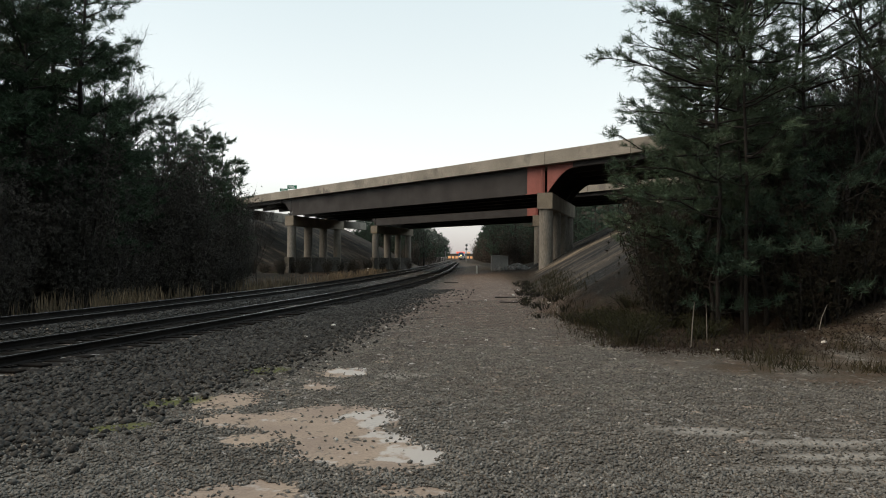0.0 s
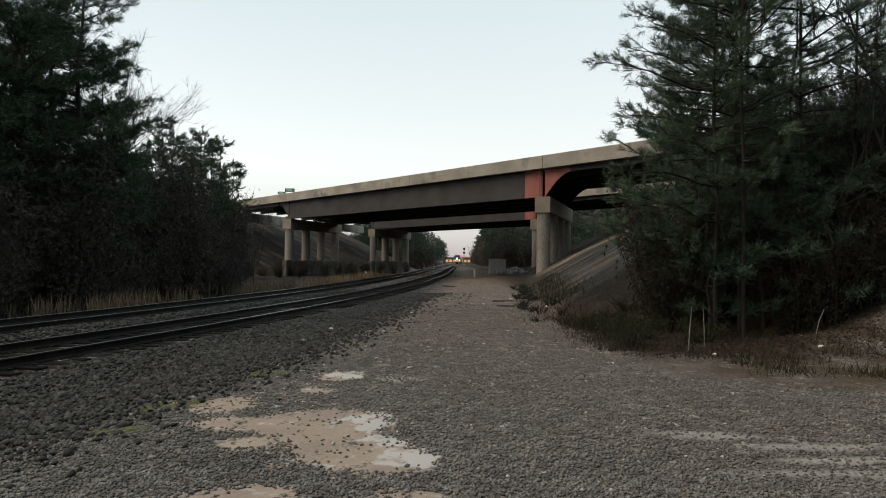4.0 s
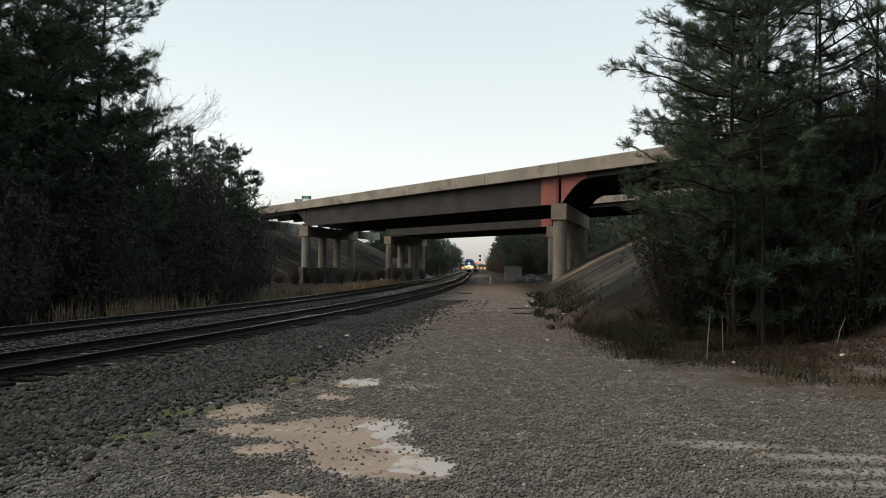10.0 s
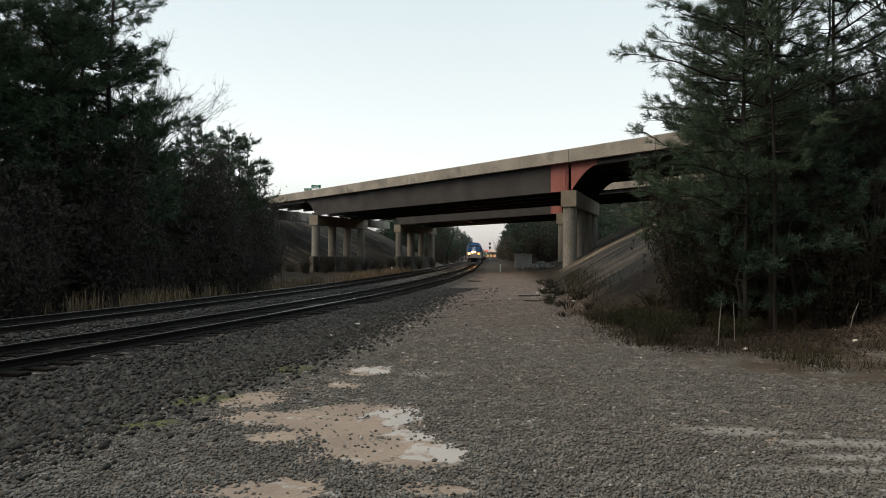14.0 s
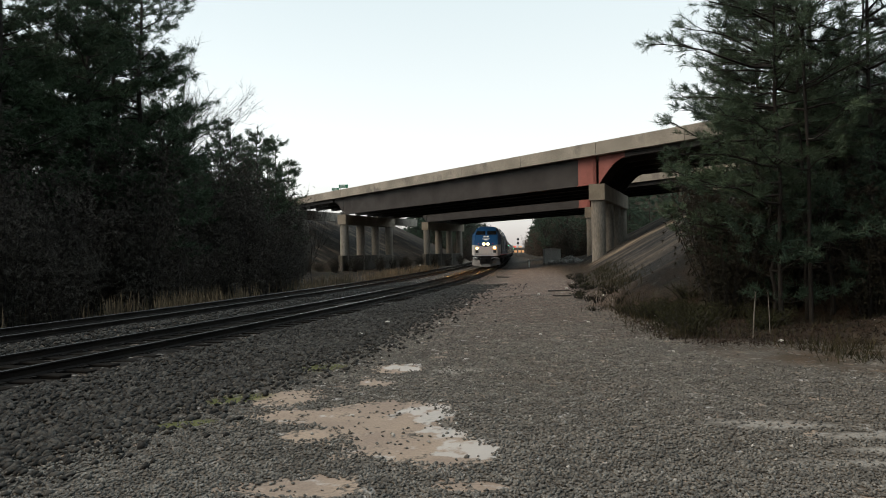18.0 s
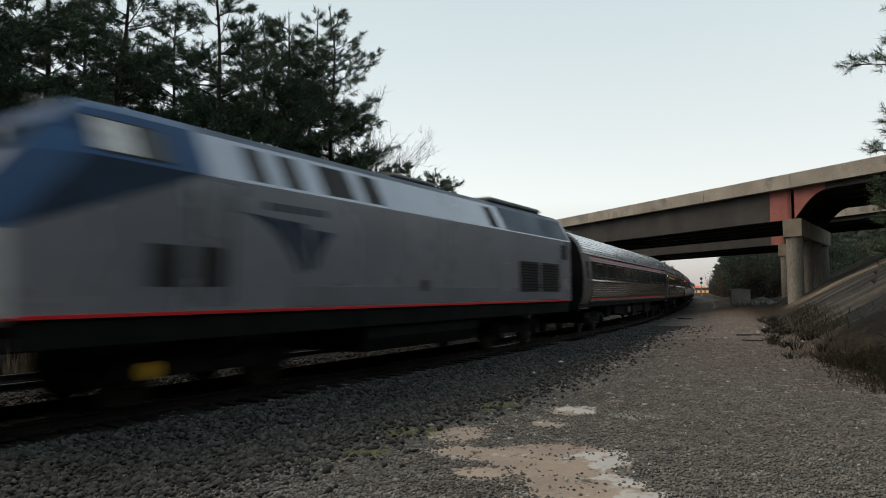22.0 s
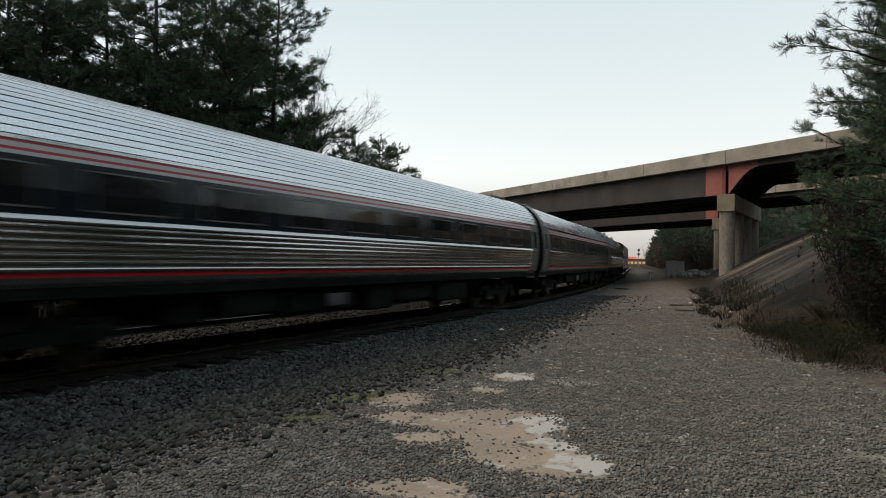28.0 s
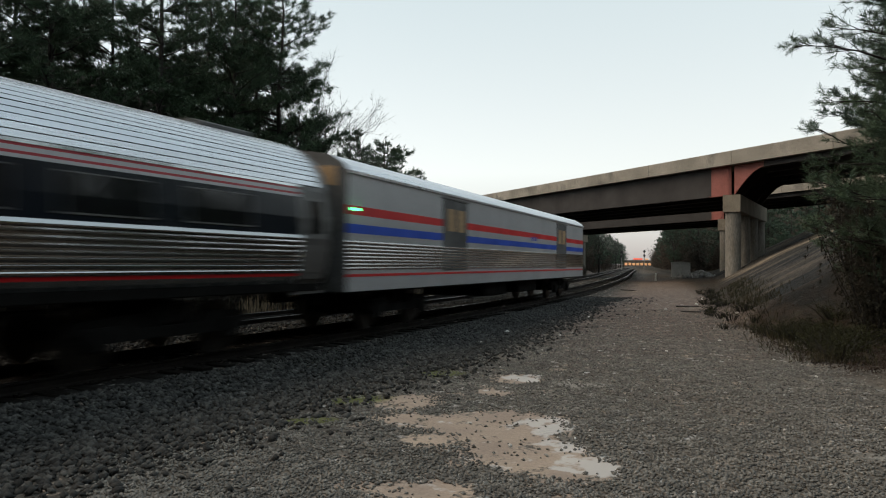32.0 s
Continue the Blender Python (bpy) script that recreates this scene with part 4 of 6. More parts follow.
    # number boards and emblem on the nose as bars
    for x0, x1 in ((-.28, -.03), (.03, .28)):
        g = Build().add([slope(x0, 3.22, .015), slope(x1, 3.22, .015), slope(x1, 3.36, .015), slope(x0, 3.36, .015),
                         slope(x0, 3.22, -.02), slope(x1, 3.22, -.02), slope(x1, 3.36, -.02), slope(x0, 3.36, -.02)],
                        [(0, 1, 2, 3), (0, 4, 5, 1), (1, 5, 6, 2), (2, 6, 7, 3), (3, 7, 4, 0)])
        part("number_board", g, WHITE, lo)
    g = Build().add([slope(-.42, 3.08, .012), slope(0, 2.86, .012), slope(.42, 3.08, .012), slope(-.42, 3.08, -.02), slope(0, 2.86, -.02), slope(.42, 3.08, -.02)],
                    [(0, 1, 2), (0, 3, 4, 1), (1, 4, 5, 2), (2, 5, 3, 0)])
    part("nose_emblem", g, WHITE, lo, "white chevron emblem")
    # headlights and ditch lights
    hb = part("headlight_housing", Build().box((-.40, Y(-.2), 2.36), (.40, Y(-.345), 2.64), .12), SILL_GREY, lo, "rounded headlight bezel")
    for x in (-.21, .21):
        part("hood", lamp_hood(x, 2.5, Y(-.34), Y(-.42), .15, .125), SILL_GREY, hb)
        part("headlight", Build().tube([(x, Y(-.34), 2.5), (x, Y(-.36), 2.5)], .12, 20), HEADLAMP, hb, "lit round headlight")
        part("bulb", Build().tube([(x, Y(-.36), 2.5), (x, Y(-.364), 2.5)], .042, 14), BULB, hb, "white-hot lamp core")
        part("reflector_tube", lamp_hood(x, 2.5, Y(-.36), Y(-.46), .052, .046), HEADLAMP, hb)
    for x in (-.93, .93):
        db = part("ditch_light_housing", Build().tube([(x, Y(-.24), 2.08), (x, Y(-.322), 2.08)], [.15, .135], 20), SILL_GREY, lo)
        part("hood", lamp_hood(x, 2.08, Y(-.31), Y(-.38), .14, .118), SILL_GREY, db)
        part("ditch_light", Build().tube([(x, Y(-.32), 2.08), (x, Y(-.335), 2.08)], .112, 18), DITCHLAMP, db, "lit round ditch light")
        part("bulb", Build().tube([(x, Y(-.335), 2.08), (x, Y(-.339), 2.08)], .038, 14), DITCH_BULB, db, "white-hot lamp core")
        part("reflector_tube", lamp_hood(x, 2.08, Y(-.335), Y(-.425), .048, .042), DITCHLAMP, db)
        part("marker_light", Build().tube([(x * .8, Y(-.2), 2.52), (x * .8, Y(-.26), 2.54)], .045, 12), RED, lo)
        part("nose_opening", Build().box((x - .17, Y(-.2), 1.55), (x + .17, Y(-.312), 1.86), .02), BLACK, lo)
    part("nose_ledge", Build().box((-1.3, Y(-.2), 1.22), (1.3, Y(-.38), 1.30), .03), SILVER, lo)
    part("nose_ridge", Build().box((-1.2, Y(-.2), 1.43), (1.2, Y(-.325), 1.46), .01), TANK, lo)
    # plough, hoses and rails at the front
    pl = Build()
    top = [(-1.45, Y(0.35), .95), (-0.62, Y(-.5), .8), (.62, Y(-.5), .8), (1.45, Y(.35), .95)]
    low = [(-1.5, Y(0.05), .3), (-.45, Y(-.95), .12), (.45, Y(-.95), .12), (1.5, Y(.05), .3)]
    v = top + low + [(x * .97, y - .06, z) for x, y, z in top] + [(x * .97, y - .06, z) for x, y, z in low]
    pl.add(v, [(i, i + 1, i + 5, i + 4) for i in range(3)] + [(i + 9, i + 8, i + 12, i + 13) for i in range(3)] + [(i, i + 8, i + 9, i + 1) for i in range(3)] +
           [(i + 5, i + 13, i + 12, i + 4) for i in range(3)] + [(0, 4, 12, 8), (3, 11, 15, 7)])
    part("snow_plow", pl, PLOW, lo, "worn grey snow plow")
    part("coupler_pocket", Build().prism([(-.62, .45), (.62, .45), (.5, 1.26), (-.5, 1.26)], 1, Y(-.82), Y(-.3)), UNDER, lo, "black coupler pocket")
    coupler(lo, Y(-.6), 1)
    for sx in (-1, 1):
        part("handrail", Build().tube([(sx * .5, Y(-.62), 1.0), (sx * .95, Y(-.6), 1.08), (sx * 1.4, Y(-.1), 1.12)], .02, 6), CHROME, lo)
        part("step", Build().box((sx * .95, Y(-.3), .98), (sx * 1.4, Y(0.1), 1.03), .01), CHROME, lo)
        for k in (0, 1):
            part("air_hose", Build().tube([(sx * (.45 + .12 * k), Y(-.6), .95), (sx * (.47 + .12 * k), Y(-.85), .6), (sx * (.4 + .1 * k), Y(-.82), .35)], .025, 6), BLACK, lo)
    part("fuel_tank", Build().prism([(-1.3, .42), (1.3, .42), (1.42, .7), (1.42, 1.2), (-1.42, 1.2), (-1.42, .7)], 1, Y(12.6), Y(7.6)), UNDER, lo)
    truck(lo, Y(3.9), 2.75, .52)
    truck(lo, Y(15.9), 2.75, .52)
    for sx in (-1, 1):
        part("axle_cover", Build().tube([(sx * 1.26, Y(2.55),   .55), (sx * 1.31, Y(2.55), .55)], .13, 16), YELLOW, lo, "yellow axle cover")
    # roof gear
    part("horn", Build().tube([(.3, Y(2.2), 4.42), (.3, Y(1.75), 4.52)], [.04, .09], 10), TANK, lo)
    part("antenna", Build().tube([(-.4, Y(2.4), 4.4), (-.4, Y(2.4), 4.6)], .03, 6), BLACK, lo)
    part("exhaust_hatch", Build().box((-.8, Y(11.6), 4.38), (.8, Y(9.4), 4.52), .05), TANK, lo)
    part("fan_hatch", Build().box((-.9, Y(18.6), 4.38), (.9, Y(14.6), 4.55), .06), TANK, lo)
    part("diaphragm", Build().box((-.6, Y(19.85), 1.1), (.6, Y(20.25), 3.4), .05), BLACK, lo)
    return lo, C


def fluted(points, pitch, deep, kind):
    """A profile (x, z) with ribs raised on it along its length."""
    pts = np.array(points)
    seg = np.hypot(*np.diff(pts, axis=0).T)
    L = np.concatenate([[0], np.cumsum(seg)])
    n = max(1, round(L[-1] / pitch))
    stops = []
    for k in range(n):
        a = L[-1] * k / n
        w = L[-1] / n
        cuts = ((0, 0), (.06, 1), (.91, 1)) if kind == "panel" else ((0, 0), (.2, .75), (.45, 1), (.7, .75), (.9, 0))
        stops += [(a + f * w, h * deep) for f, h in cuts]
    stops.append((L[-1], 0))
    out = []
    for l, h in stops:
        p = np.array([np.interp(l, L, pts[:, 0]), np.interp(l, L, pts[:, 1])])
        q = np.array([np.interp(l + .01, L, pts[:, 0]) - np.interp(l - .01, L, pts[:, 0]), np.interp(l + .01, L, pts[:, 1]) - np.interp(l - .01, L, pts[:, 1])])
        q = q / (np.hypot(*q) + 1e-9)
        out.append((p[0] + q[1] * h, p[1] - q[0] * h))
    return out


COACH_X = ([1.20, 1.28, 1.5, 1.8, 2.1, 2.5, 2.85, 3.12, 3.4, 3.65, 3.9, 4.06, 4.15, 4.18],
           [1.40, 1.47, 1.535, 1.575, 1.59, 1.58, 1.535, 1.485, 1.39, 1.22, 0.95, 0.60, 0.27, 0.0])


def cx(z):
    return float(np.interp(z, *COACH_X))


def curve_between(z0, z1, n=8):
    return [(cx(z0 + (z1 - z0) * k / n), z0 + (z1 - z0) * k / n) for k in range(n + 1)]


def skin(b, chain, y0, y1, slot):
    """Draws an outline out along the car, on both sides."""
    for sx in (1, -1):
        v = [(sx * x, y, z) for y in (y0, y1) for x, z in chain]
        n = len(chain)
        for k in range(n - 1):
            b.add([v[k], v[k + 1], v[n + k + 1], v[n + k]], [(0, 1, 2, 3) if sx > 0 else (1, 0, 3, 2)], slot if isinstance(slot, int) else slot[k % len(slot)])


def build_coach():
    co = thing("passenger_coach", "fluted stainless passenger coach with dark window band and red stripes", "passenger car", "train")
    half = 12.62
    lower, roof_top = Build(), Build()
    inner, rear = half - 1.45, half - 0.95
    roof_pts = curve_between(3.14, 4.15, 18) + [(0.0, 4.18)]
    # groove faces are painted near black for the shade between flutes
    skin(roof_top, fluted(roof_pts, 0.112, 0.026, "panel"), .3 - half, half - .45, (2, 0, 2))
    skin(roof_top, roof_pts, -half, .3 - half, 1)
    skin(roof_top, roof_pts, half - .45, half, 1)
    part("roof", roof_top, [ROOF_STEEL, SATIN, UNDER], co, "fluted stainless roof, shade of the grooves in its colour", recalc=False)
    skin(lower, fluted(curve_between(1.41, 2.08), 0.095, 0.028, "rib"), -rear, inner, 0)
    skin(lower, curve_between(1.20, 1.36, 2), -rear, inner, 0)
    part("lower_side", lower, [STAINLESS, SATIN], co, "fluted stainless lower side", recalc=False)
    for sx in (1, -1):
        for name, z0, z1, mat, d in (("belt_rail", 2.08, 2.16, STAINLESS, .02), ("red_stripe", 1.36, 1.41, RED, .006), ("white_stripe", 2.90, 2.95, PALE_STRIPE, .004),
                                     ("red_stripe", 2.95, 2.99, DARK_RED, .004), ("white_stripe", 2.99, 3.055, PALE_STRIPE, .004), ("red_stripe", 3.055, 3.095, DARK_RED, .004),
                                     ("letter_rail", 3.095, 3.145, STAINLESS, .014)):
            ring = [(sx * (cx(z0) - .03), z0), (sx * (cx(z0) + d), z0), (sx * (cx(z1) + d), z1), (sx * (cx(z1) - .03), z1)]
            if name == "belt_rail":
                ring = [(sx * (cx(z0) - .03), z0), (sx * (cx(z0) + .045), z0 + .005), (sx * (cx(z0) + .05), z0 + .02), (sx * cx(z1), z1), (sx * (cx(z1) - .03), z1)]
            part(name, Build().prism(ring, 1, -rear, inner), mat, co)
        ring = [(sx * (cx(z) + o), z) for z, o in ((2.16, 0), (2.5, 0), (2.90, 0), (2.90, -.04), (2.5, -.04), (2.16, -.04))]
        part("window_band", Build().prism(ring, 1, -rear, inner), NAVY, co, "dark navy window band")
        for k in range(10):
            y = -9.6 + k * 2.133
            fr = Build()
            for z0, z1, ya, yb in ((2.245, 2.27, y - .72, y + .72), (2.80, 2.82, y - .72, y + .72), (2.27, 2.80, y - .72, y - .70), (2.27, 2.80, y + .70, y + .72)):
                fr.prism([(sx * (cx(z0) - .01), z0), (sx * (cx(z0) + .014), z0), (sx * (cx(z1) + .014), z1), (sx * (cx(z1) - .01), z1)], 1, ya, yb)
            w = part("window", fr, SATIN, co)
            ring = [(sx * (cx(z) + o), z) for z, o in ((2.27, .007), (2.5, .007), (2.80, .007), (2.80, -.01), (2.5, -.01), (2.27, -.01))]
            part("pane", Build().prism(ring, 1, y - .70, y + .70), GLASS, w)
        # vestibules at both ends
        for e in (-1, 1):
            y0, y1 = (inner, half) if e > 0 else (-half, -rear)
            chain = curve_between(1.0, 3.14, 10)
            v = [(sx * x, y, z) for y in (y0, y1) for x, z in chain]
            n = len(chain)
            b = Build().add(v, [(k, k + 1, n + k + 1, n + k) for k in range(n - 1)])
            vs = part("vestibule", b, SATIN, co, "plain steel vestibule side")
            ym = (y0 + y1) / 2
            ring = [(sx * (cx(z) + o), z) for z, o in ((1.3, .012), (2.1, .012), (3.05, .012), (3.05, -.03), (2.1, -.03), (1.3, -.03))]
            dr = part("vestibule_door", Build().prism(ring, 1, ym - .42, ym + .42), SATIN, vs)
            ring = [(sx * (cx(z) + o), z) for z, o in ((2.2, .017), (2.85, .017), (2.85, 0), (2.2, 0))]
            part("door_window", Build().prism(ring, 1, ym - .2, ym + .2), GLASS, vs)
    out = [(x, z) for x, z in curve_between(1.0, 4.15, 24)] + [(0, 4.18)]
    outline = out + [(-x, z) for x, z in out[-2::-1]]
    for e in (-1, 1):
        b = Build().prism(outline, 1, e * (half - .04), e * half)
        # steel ends coloured black, so the gap between cars looks dark
        part("end_wall", b, UNDER, co)
        part("diaphragm", Build().box((-.65, e * half, 1.05), (.65, e * (half + .3), 3.45), .06), BLACK, co)
        coupler(co, e * half, e)
        part("roof_vent", Build().box((-.5, e * (half - 2.6), 4.1), (.5, e * (half - 1.2), 4.21), .03), TANK, co)
        truck(co, e * 9.0, 2.6, .46)
    part("floor_pan", Build().box((-1.42, -half + .05, 1.05), (1.42, half - .05, 1.22), .02), UNDER, co)
    for y0, y1, w, z0 in ((-5.8, -3.6, 1.3, .45), (-3.2, -1.2, 1.25, .55), (-.9, .4, 1.3, .42), (.8, 3.4, 1.2, .5), (3.7, 5.2, 1.3, .58), (5.5, 6.4, 1.15, .5)):
        part("equipment_box", Build().box((-w, y0, z0), (w, y1, 1.08), .05), UNDER, co)
    part("battery_box", Build().box((-1.36, 1.4, .62), (-1.31, 2.1, .9), .02), TANK, co)
    part("pipe", Build().tube([(-1.2, -7, .95), (-1.2, 7, .95)], .04, 6), UNDER, co)
    return co


def build_baggage_car():
    ba = thing("baggage_car", "silver baggage car with red and blue stripes and dark sliding doors", "baggage car", "train")
    half = 11.9
    X = ([1.0, 1.2, 3.55, 3.75, 3.95, 4.06, 4.12], [1.48, 1.53, 1.53, 1.46, 1.15, .6, 0])

    def bx(z):
        return float(np.interp(z, *X))
    b = Build()
    up = [(1.53, 2.12), (1.53, 2.8), (1.53, 3.55)]
    skin(b, up, -half, half, 0)
    skin(b, [(1.53, 1.0), (1.53, 1.32)], -half, half, 0)
    skin(b, fluted([(1.53, 1.47), (1.53, 2.12)], 0.085, .02, "rib"), -half, half, 1)
    skin(b, [(1.53, 1.38), (1.53, 1.47)], -half, half, 0)
    part("side", b, [BAG_SILVER, STAINLESS], ba, "silver side, fluted below", recalc=False)
    r = Build()
    skin(r, [(1.53, 3.55), (1.57, 3.56), (1.57, 3.62), (1.46, 3.75), (1.15, 3.95), (.6, 4.06), (0, 4.12)], -half, half, 0)
    part("roof", r, [ROOF_STEEL], ba, recalc=False)
    for sx in (1, -1):
        for name, z0, z1, mat in (("red_stripe", 2.67, 2.87, RED), ("white_stripe", 2.47, 2.67, WHITE), ("blue_stripe", 2.27, 2.47, BLUE), ("red_stripe", 1.32, 1.38, RED)):
            part(name, Build().box((sx * 1.50, -half, z0), (sx * 1.536, half, z1), .002), mat if name != "white_stripe" else BAG_SILVER, ba)
        for y0, y1 in ((half - 7.0, half - 5.1), (half - 20.0, half - 18.1)):
            d = part("sliding_door", Build().box((sx * 1.48, y0, 1.42), (sx * 1.545, y1, 3.46), .02), TANK, ba, "dark grey sliding door")
            fr = Build().box((sx * 1.50, y0 - .08, 3.46), (sx * 1.56, y1 + .08, 3.52), .01)
            part("door_frame", fr, SATIN, d)
            for k in (0, 1):
                ya = y0 + .25 + k * .75
                # light inside the car is put into the panes' tan colour
                part("door_window", Build().box((sx * 1.535, ya, 2.55), (sx * 1.55, ya + .55, 3.2), .02), END_TAN, d, "amber lit door pane")
        for k in range(3):
            part("emblem_bar", Build().box((sx * 1.53, half - 14.2 - k * .32, 2.56), (sx * 1.54, half - 14.0 - k * .32, 2.72), .002), BLUE, ba)
    outline = [(1.53, 1.0), (1.53, 3.62), (1.46, 3.75), (1.15, 3.95), (.6, 4.06), (0, 4.12), (-.6, 4.06), (-1.15, 3.95), (-1.46, 3.75), (-1.53, 3.62), (-1.53, 1.0)]
    for e in (-1, 1):
        part("end_wall", Build().prism(outline, 1, e * (half - .03), e * (half + .02)), TANK, ba, "dark grey end wall")
        # the lit top edge of the end, added as a tan strip
        part("end_panel", Build().box((-1.25, e * (half + .018), 3.3), (1.25, e * (half + .03), 3.72), .005), END_TAN, ba, "tan strip painted for the lit top edge of the end")
        part("diaphragm", Build().box((-.6, e * half, 1.05), (.6, e * (half + .35), 3.3), .06), BLACK, ba)
        coupler(ba, e * half, e)
        truck(ba, e * (half - 3.3), 2.5, .46)
    part("floor_pan", Build().box((-1.46, -half, .95), (1.46, half, 1.05), .02), UNDER, ba)
    for y0, y1 in ((-4, -1.5), (0, 2.4)):
        part("equipment_box", Build().box((-1.2, y0, .5), (1.2, y1, .98), .05), UNDER, ba)
    return ba


locomotive, LOCO_MID = build_locomotive()
coach = build_coach()
coaches = [coach] + [copy_thing(coach, Matrix()) for _ in range(5)]
baggage = build_baggage_car()


def marker(car, y, mat, label):
    for sx in (-1, 1):
        part("marker_light", Build().box((sx * 1.52, y - .06, 2.76), (sx * 1.60, y + .06, 2.82), .02), mat, car, label)


marker(coaches[1], 12.3, GREENLAMP, "green marker light")
marker(coaches[2], 12.3, REDLAMP, "red marker light")
marker(baggage, 11.6, GREENLAMP, "green marker light")
for k in (7, 8, 9):
    y = -9.6 + k * 2.133
    for sx in (-1, 1):
        ring = [(sx * (cx(z) + o), z) for z, o in ((2.66, .012), (2.77, .012), (2.77, -.0), (2.66, -.0))]
        part("lit_pane", Build().prism(ring, 1, y - .66, y + .66), WARM, coaches[1], "window lit warm from within")


def line_pose(d, half):
    """Pose of a car whose middle lies d metres along the line, its trucks on the rails."""
    a, c = on_line(d - half), on_line(d + half)
    mid = (a + c) / 2
    return pose(mid[0], mid[1], 0, 0, 0, math.degrees(math.atan2(-(a - c)[0], (a - c)[1])))


SPEED, HEAD_AT, COACH_LEN, LOCO_LEN = 16.79, 2.85, 25.868, 20.83


def train_rows(back, half):
    return [(t, line_pose(HEAD_AT - SPEED * (t - 21.5) + back, half)) for t in np.arange(0, 32.01, 0.5)]


def motions():
    walk(locomotive, train_rows(LOCO_MID, 6.0))
    for k, c in enumerate(coaches):
        walk(c, train_rows(LOCO_LEN + COACH_LEN * (k + 0.5), 9.0))
    walk(baggage, train_rows(LOCO_LEN + COACH_LEN * 6 + 0.15 + 11.9, 8.6))


# ---- woods ----
def blades(rng, pos, way, n, length, width, slide=0.0):
    """n needle blades at every position, fanned round the way each twig points; vertices and triangles."""
    k = len(pos)
    d = way[:, None] * 0.75 + rng.normal(0, 0.55, (k, n, 3))
    d /= np.linalg.norm(d, axis=2, keepdims=True) + 1e-9
    side = np.cross(d, rng.normal(0, 1, (k, n, 3)))
    side /= np.linalg.norm(side, axis=2, keepdims=True) + 1e-9
    ln = length * rng.uniform(0.6, 1.15, (k, n, 1))
    along = way / (np.linalg.norm(way, axis=1, keepdims=True) + 1e-9)
    p = pos[:, None] + along[:, None] * rng.uniform(-slide, slide, (k, n, 1)) + rng.normal(0, slide * .12 + 1e-6, (k, n, 3))
    v = np.stack([p - side * width / 2, p + side * width / 2, p + d * ln], 2)
    return v.reshape(-1, 3), np.arange(k * n * 3).reshape(-1, 3)


def pine(label, seed, h, base, reach, needle=(0.15, 0.008, 40), extra=(), density=1.0, girth=0.16, mat=None, group="pines of the wood", bare=0, thin=0.0):
    """A pine: wandering trunk, whorls of limbs that fork into boughs and twigs, and brush-like tufts of needles at the twigs' ends."""
    rng = np.random.default_rng(seed)
    tree = thing("pine_tree", label, "tree", group)
    wood = Build()
    lean = rng.normal(0, 0.012, 2)
    wob = rng.normal(0, 0.10, (9, 2)) * np.linspace(0, 1, 9)[:, None]
    zs = np.linspace(-0.3, h, 9)

    def stem(z):
        return np.array([lean[0] * z + np.interp(z, zs, wob[:, 0]), lean[1] * z + np.interp(z, zs, wob[:, 1]), z])
    wood.tube([stem(z) for z in zs], [girth * (1.15 if i == 0 else 1 - 0.88 * i / 8) for i in range(9)], 9)
    limbs, z = [], base
    while z < h - 0.25:
        f = (z - base) / (h - base)
        for _ in range(rng.integers(2, 5)):
            L = reach * (1 - f ** 1.7) * (0.6 + 0.4 * min(1, f * 5)) * rng.uniform(0.5, 1.12) + 0.25
            limbs.append((z + rng.uniform(-.12, .12), rng.uniform(0, 6.283), L, rng.uniform(-0.05, 0.12) + 0.5 * f))
        z += rng.uniform(0.35, 0.62) / density
    limbs += [(zz, a, L, up) for zz, a, L, up in extra]
    pos, way = [], []
    for zz, a, L, up in limbs:
        o = stem(zz)
        out = np.array([math.cos(a), math.sin(a), 0])
        bend, phase, sway = rng.normal(0, .14), rng.uniform(0, 6.283), rng.uniform(.02, .05)
        cross = np.array([-out[1], out[0], 0])

        def at(t):
            return o + (out * t + cross * bend * t * t) * L + np.array([0, 0, L * (up * t + 0.13 * t * t + sway * math.sin(phase + 6 * t))]) + cross * L * sway * math.cos(phase + 5 * t) * t
        r = 0.010 + 0.011 * L
        wood.tube([at(t) for t in (0, .2, .4, .6, .8, 1)], [r, r * .8, r * .65, r * .5, r * .35, 0.005], 4, cap=False)
        m = max(4, int(L * 5.0 * density))
        for q in range(m):
            t = 1.0 if q == 0 else rng.uniform(0.12, 1.0)
            s = rng.choice((-1, 1))
            p = at(t)
            d = out * rng.uniform(.5, .9) + cross * s * rng.uniform(0.2, 1.0) * (t < 1) + np.array([0, 0, rng.uniform(-0.05, 0.5)])
            d /= np.linalg.norm(d)
            l2 = (0.2 + 0.26 * L * (1.12 - t)) * rng.uniform(0.6, 1.25)
            e = p + d * l2
            wood.tube([p, e], [r * .35, .004], 3, cap=False)
            for w in range(max(3, int(l2 * 10))):
                if rng.random() < thin:
                    continue
                v0 = p + d * l2 * (1.0 if w == 0 else rng.uniform(.2, 1.0))
                dd = d + rng.normal(0, .45, 3) * (w > 0) + np.array([0, 0, .3])
                dd /= np.linalg.norm(dd)
                tip = v0 + dd * rng.uniform(.06, .2)
                pos.append(tip)
                way.append(dd)
    for q in range(bare):
        zz, a, L = rng.uniform(0.8, base + 1), rng.uniform(0, 6.283), rng.uniform(.4, 1.4)
        o = stem(zz)
        e = np.array([math.cos(a) * L, math.sin(a) * L, 0])
        lift, kink = rng.uniform(-.25, .55) * L, rng.normal(0, .07 * L, 3)
        tips = [o, o + e * .35 + [0, 0, lift * .15] + kink, o + e * .7 + [0, 0, lift * .55] - kink, o + e + [0, 0, lift]]
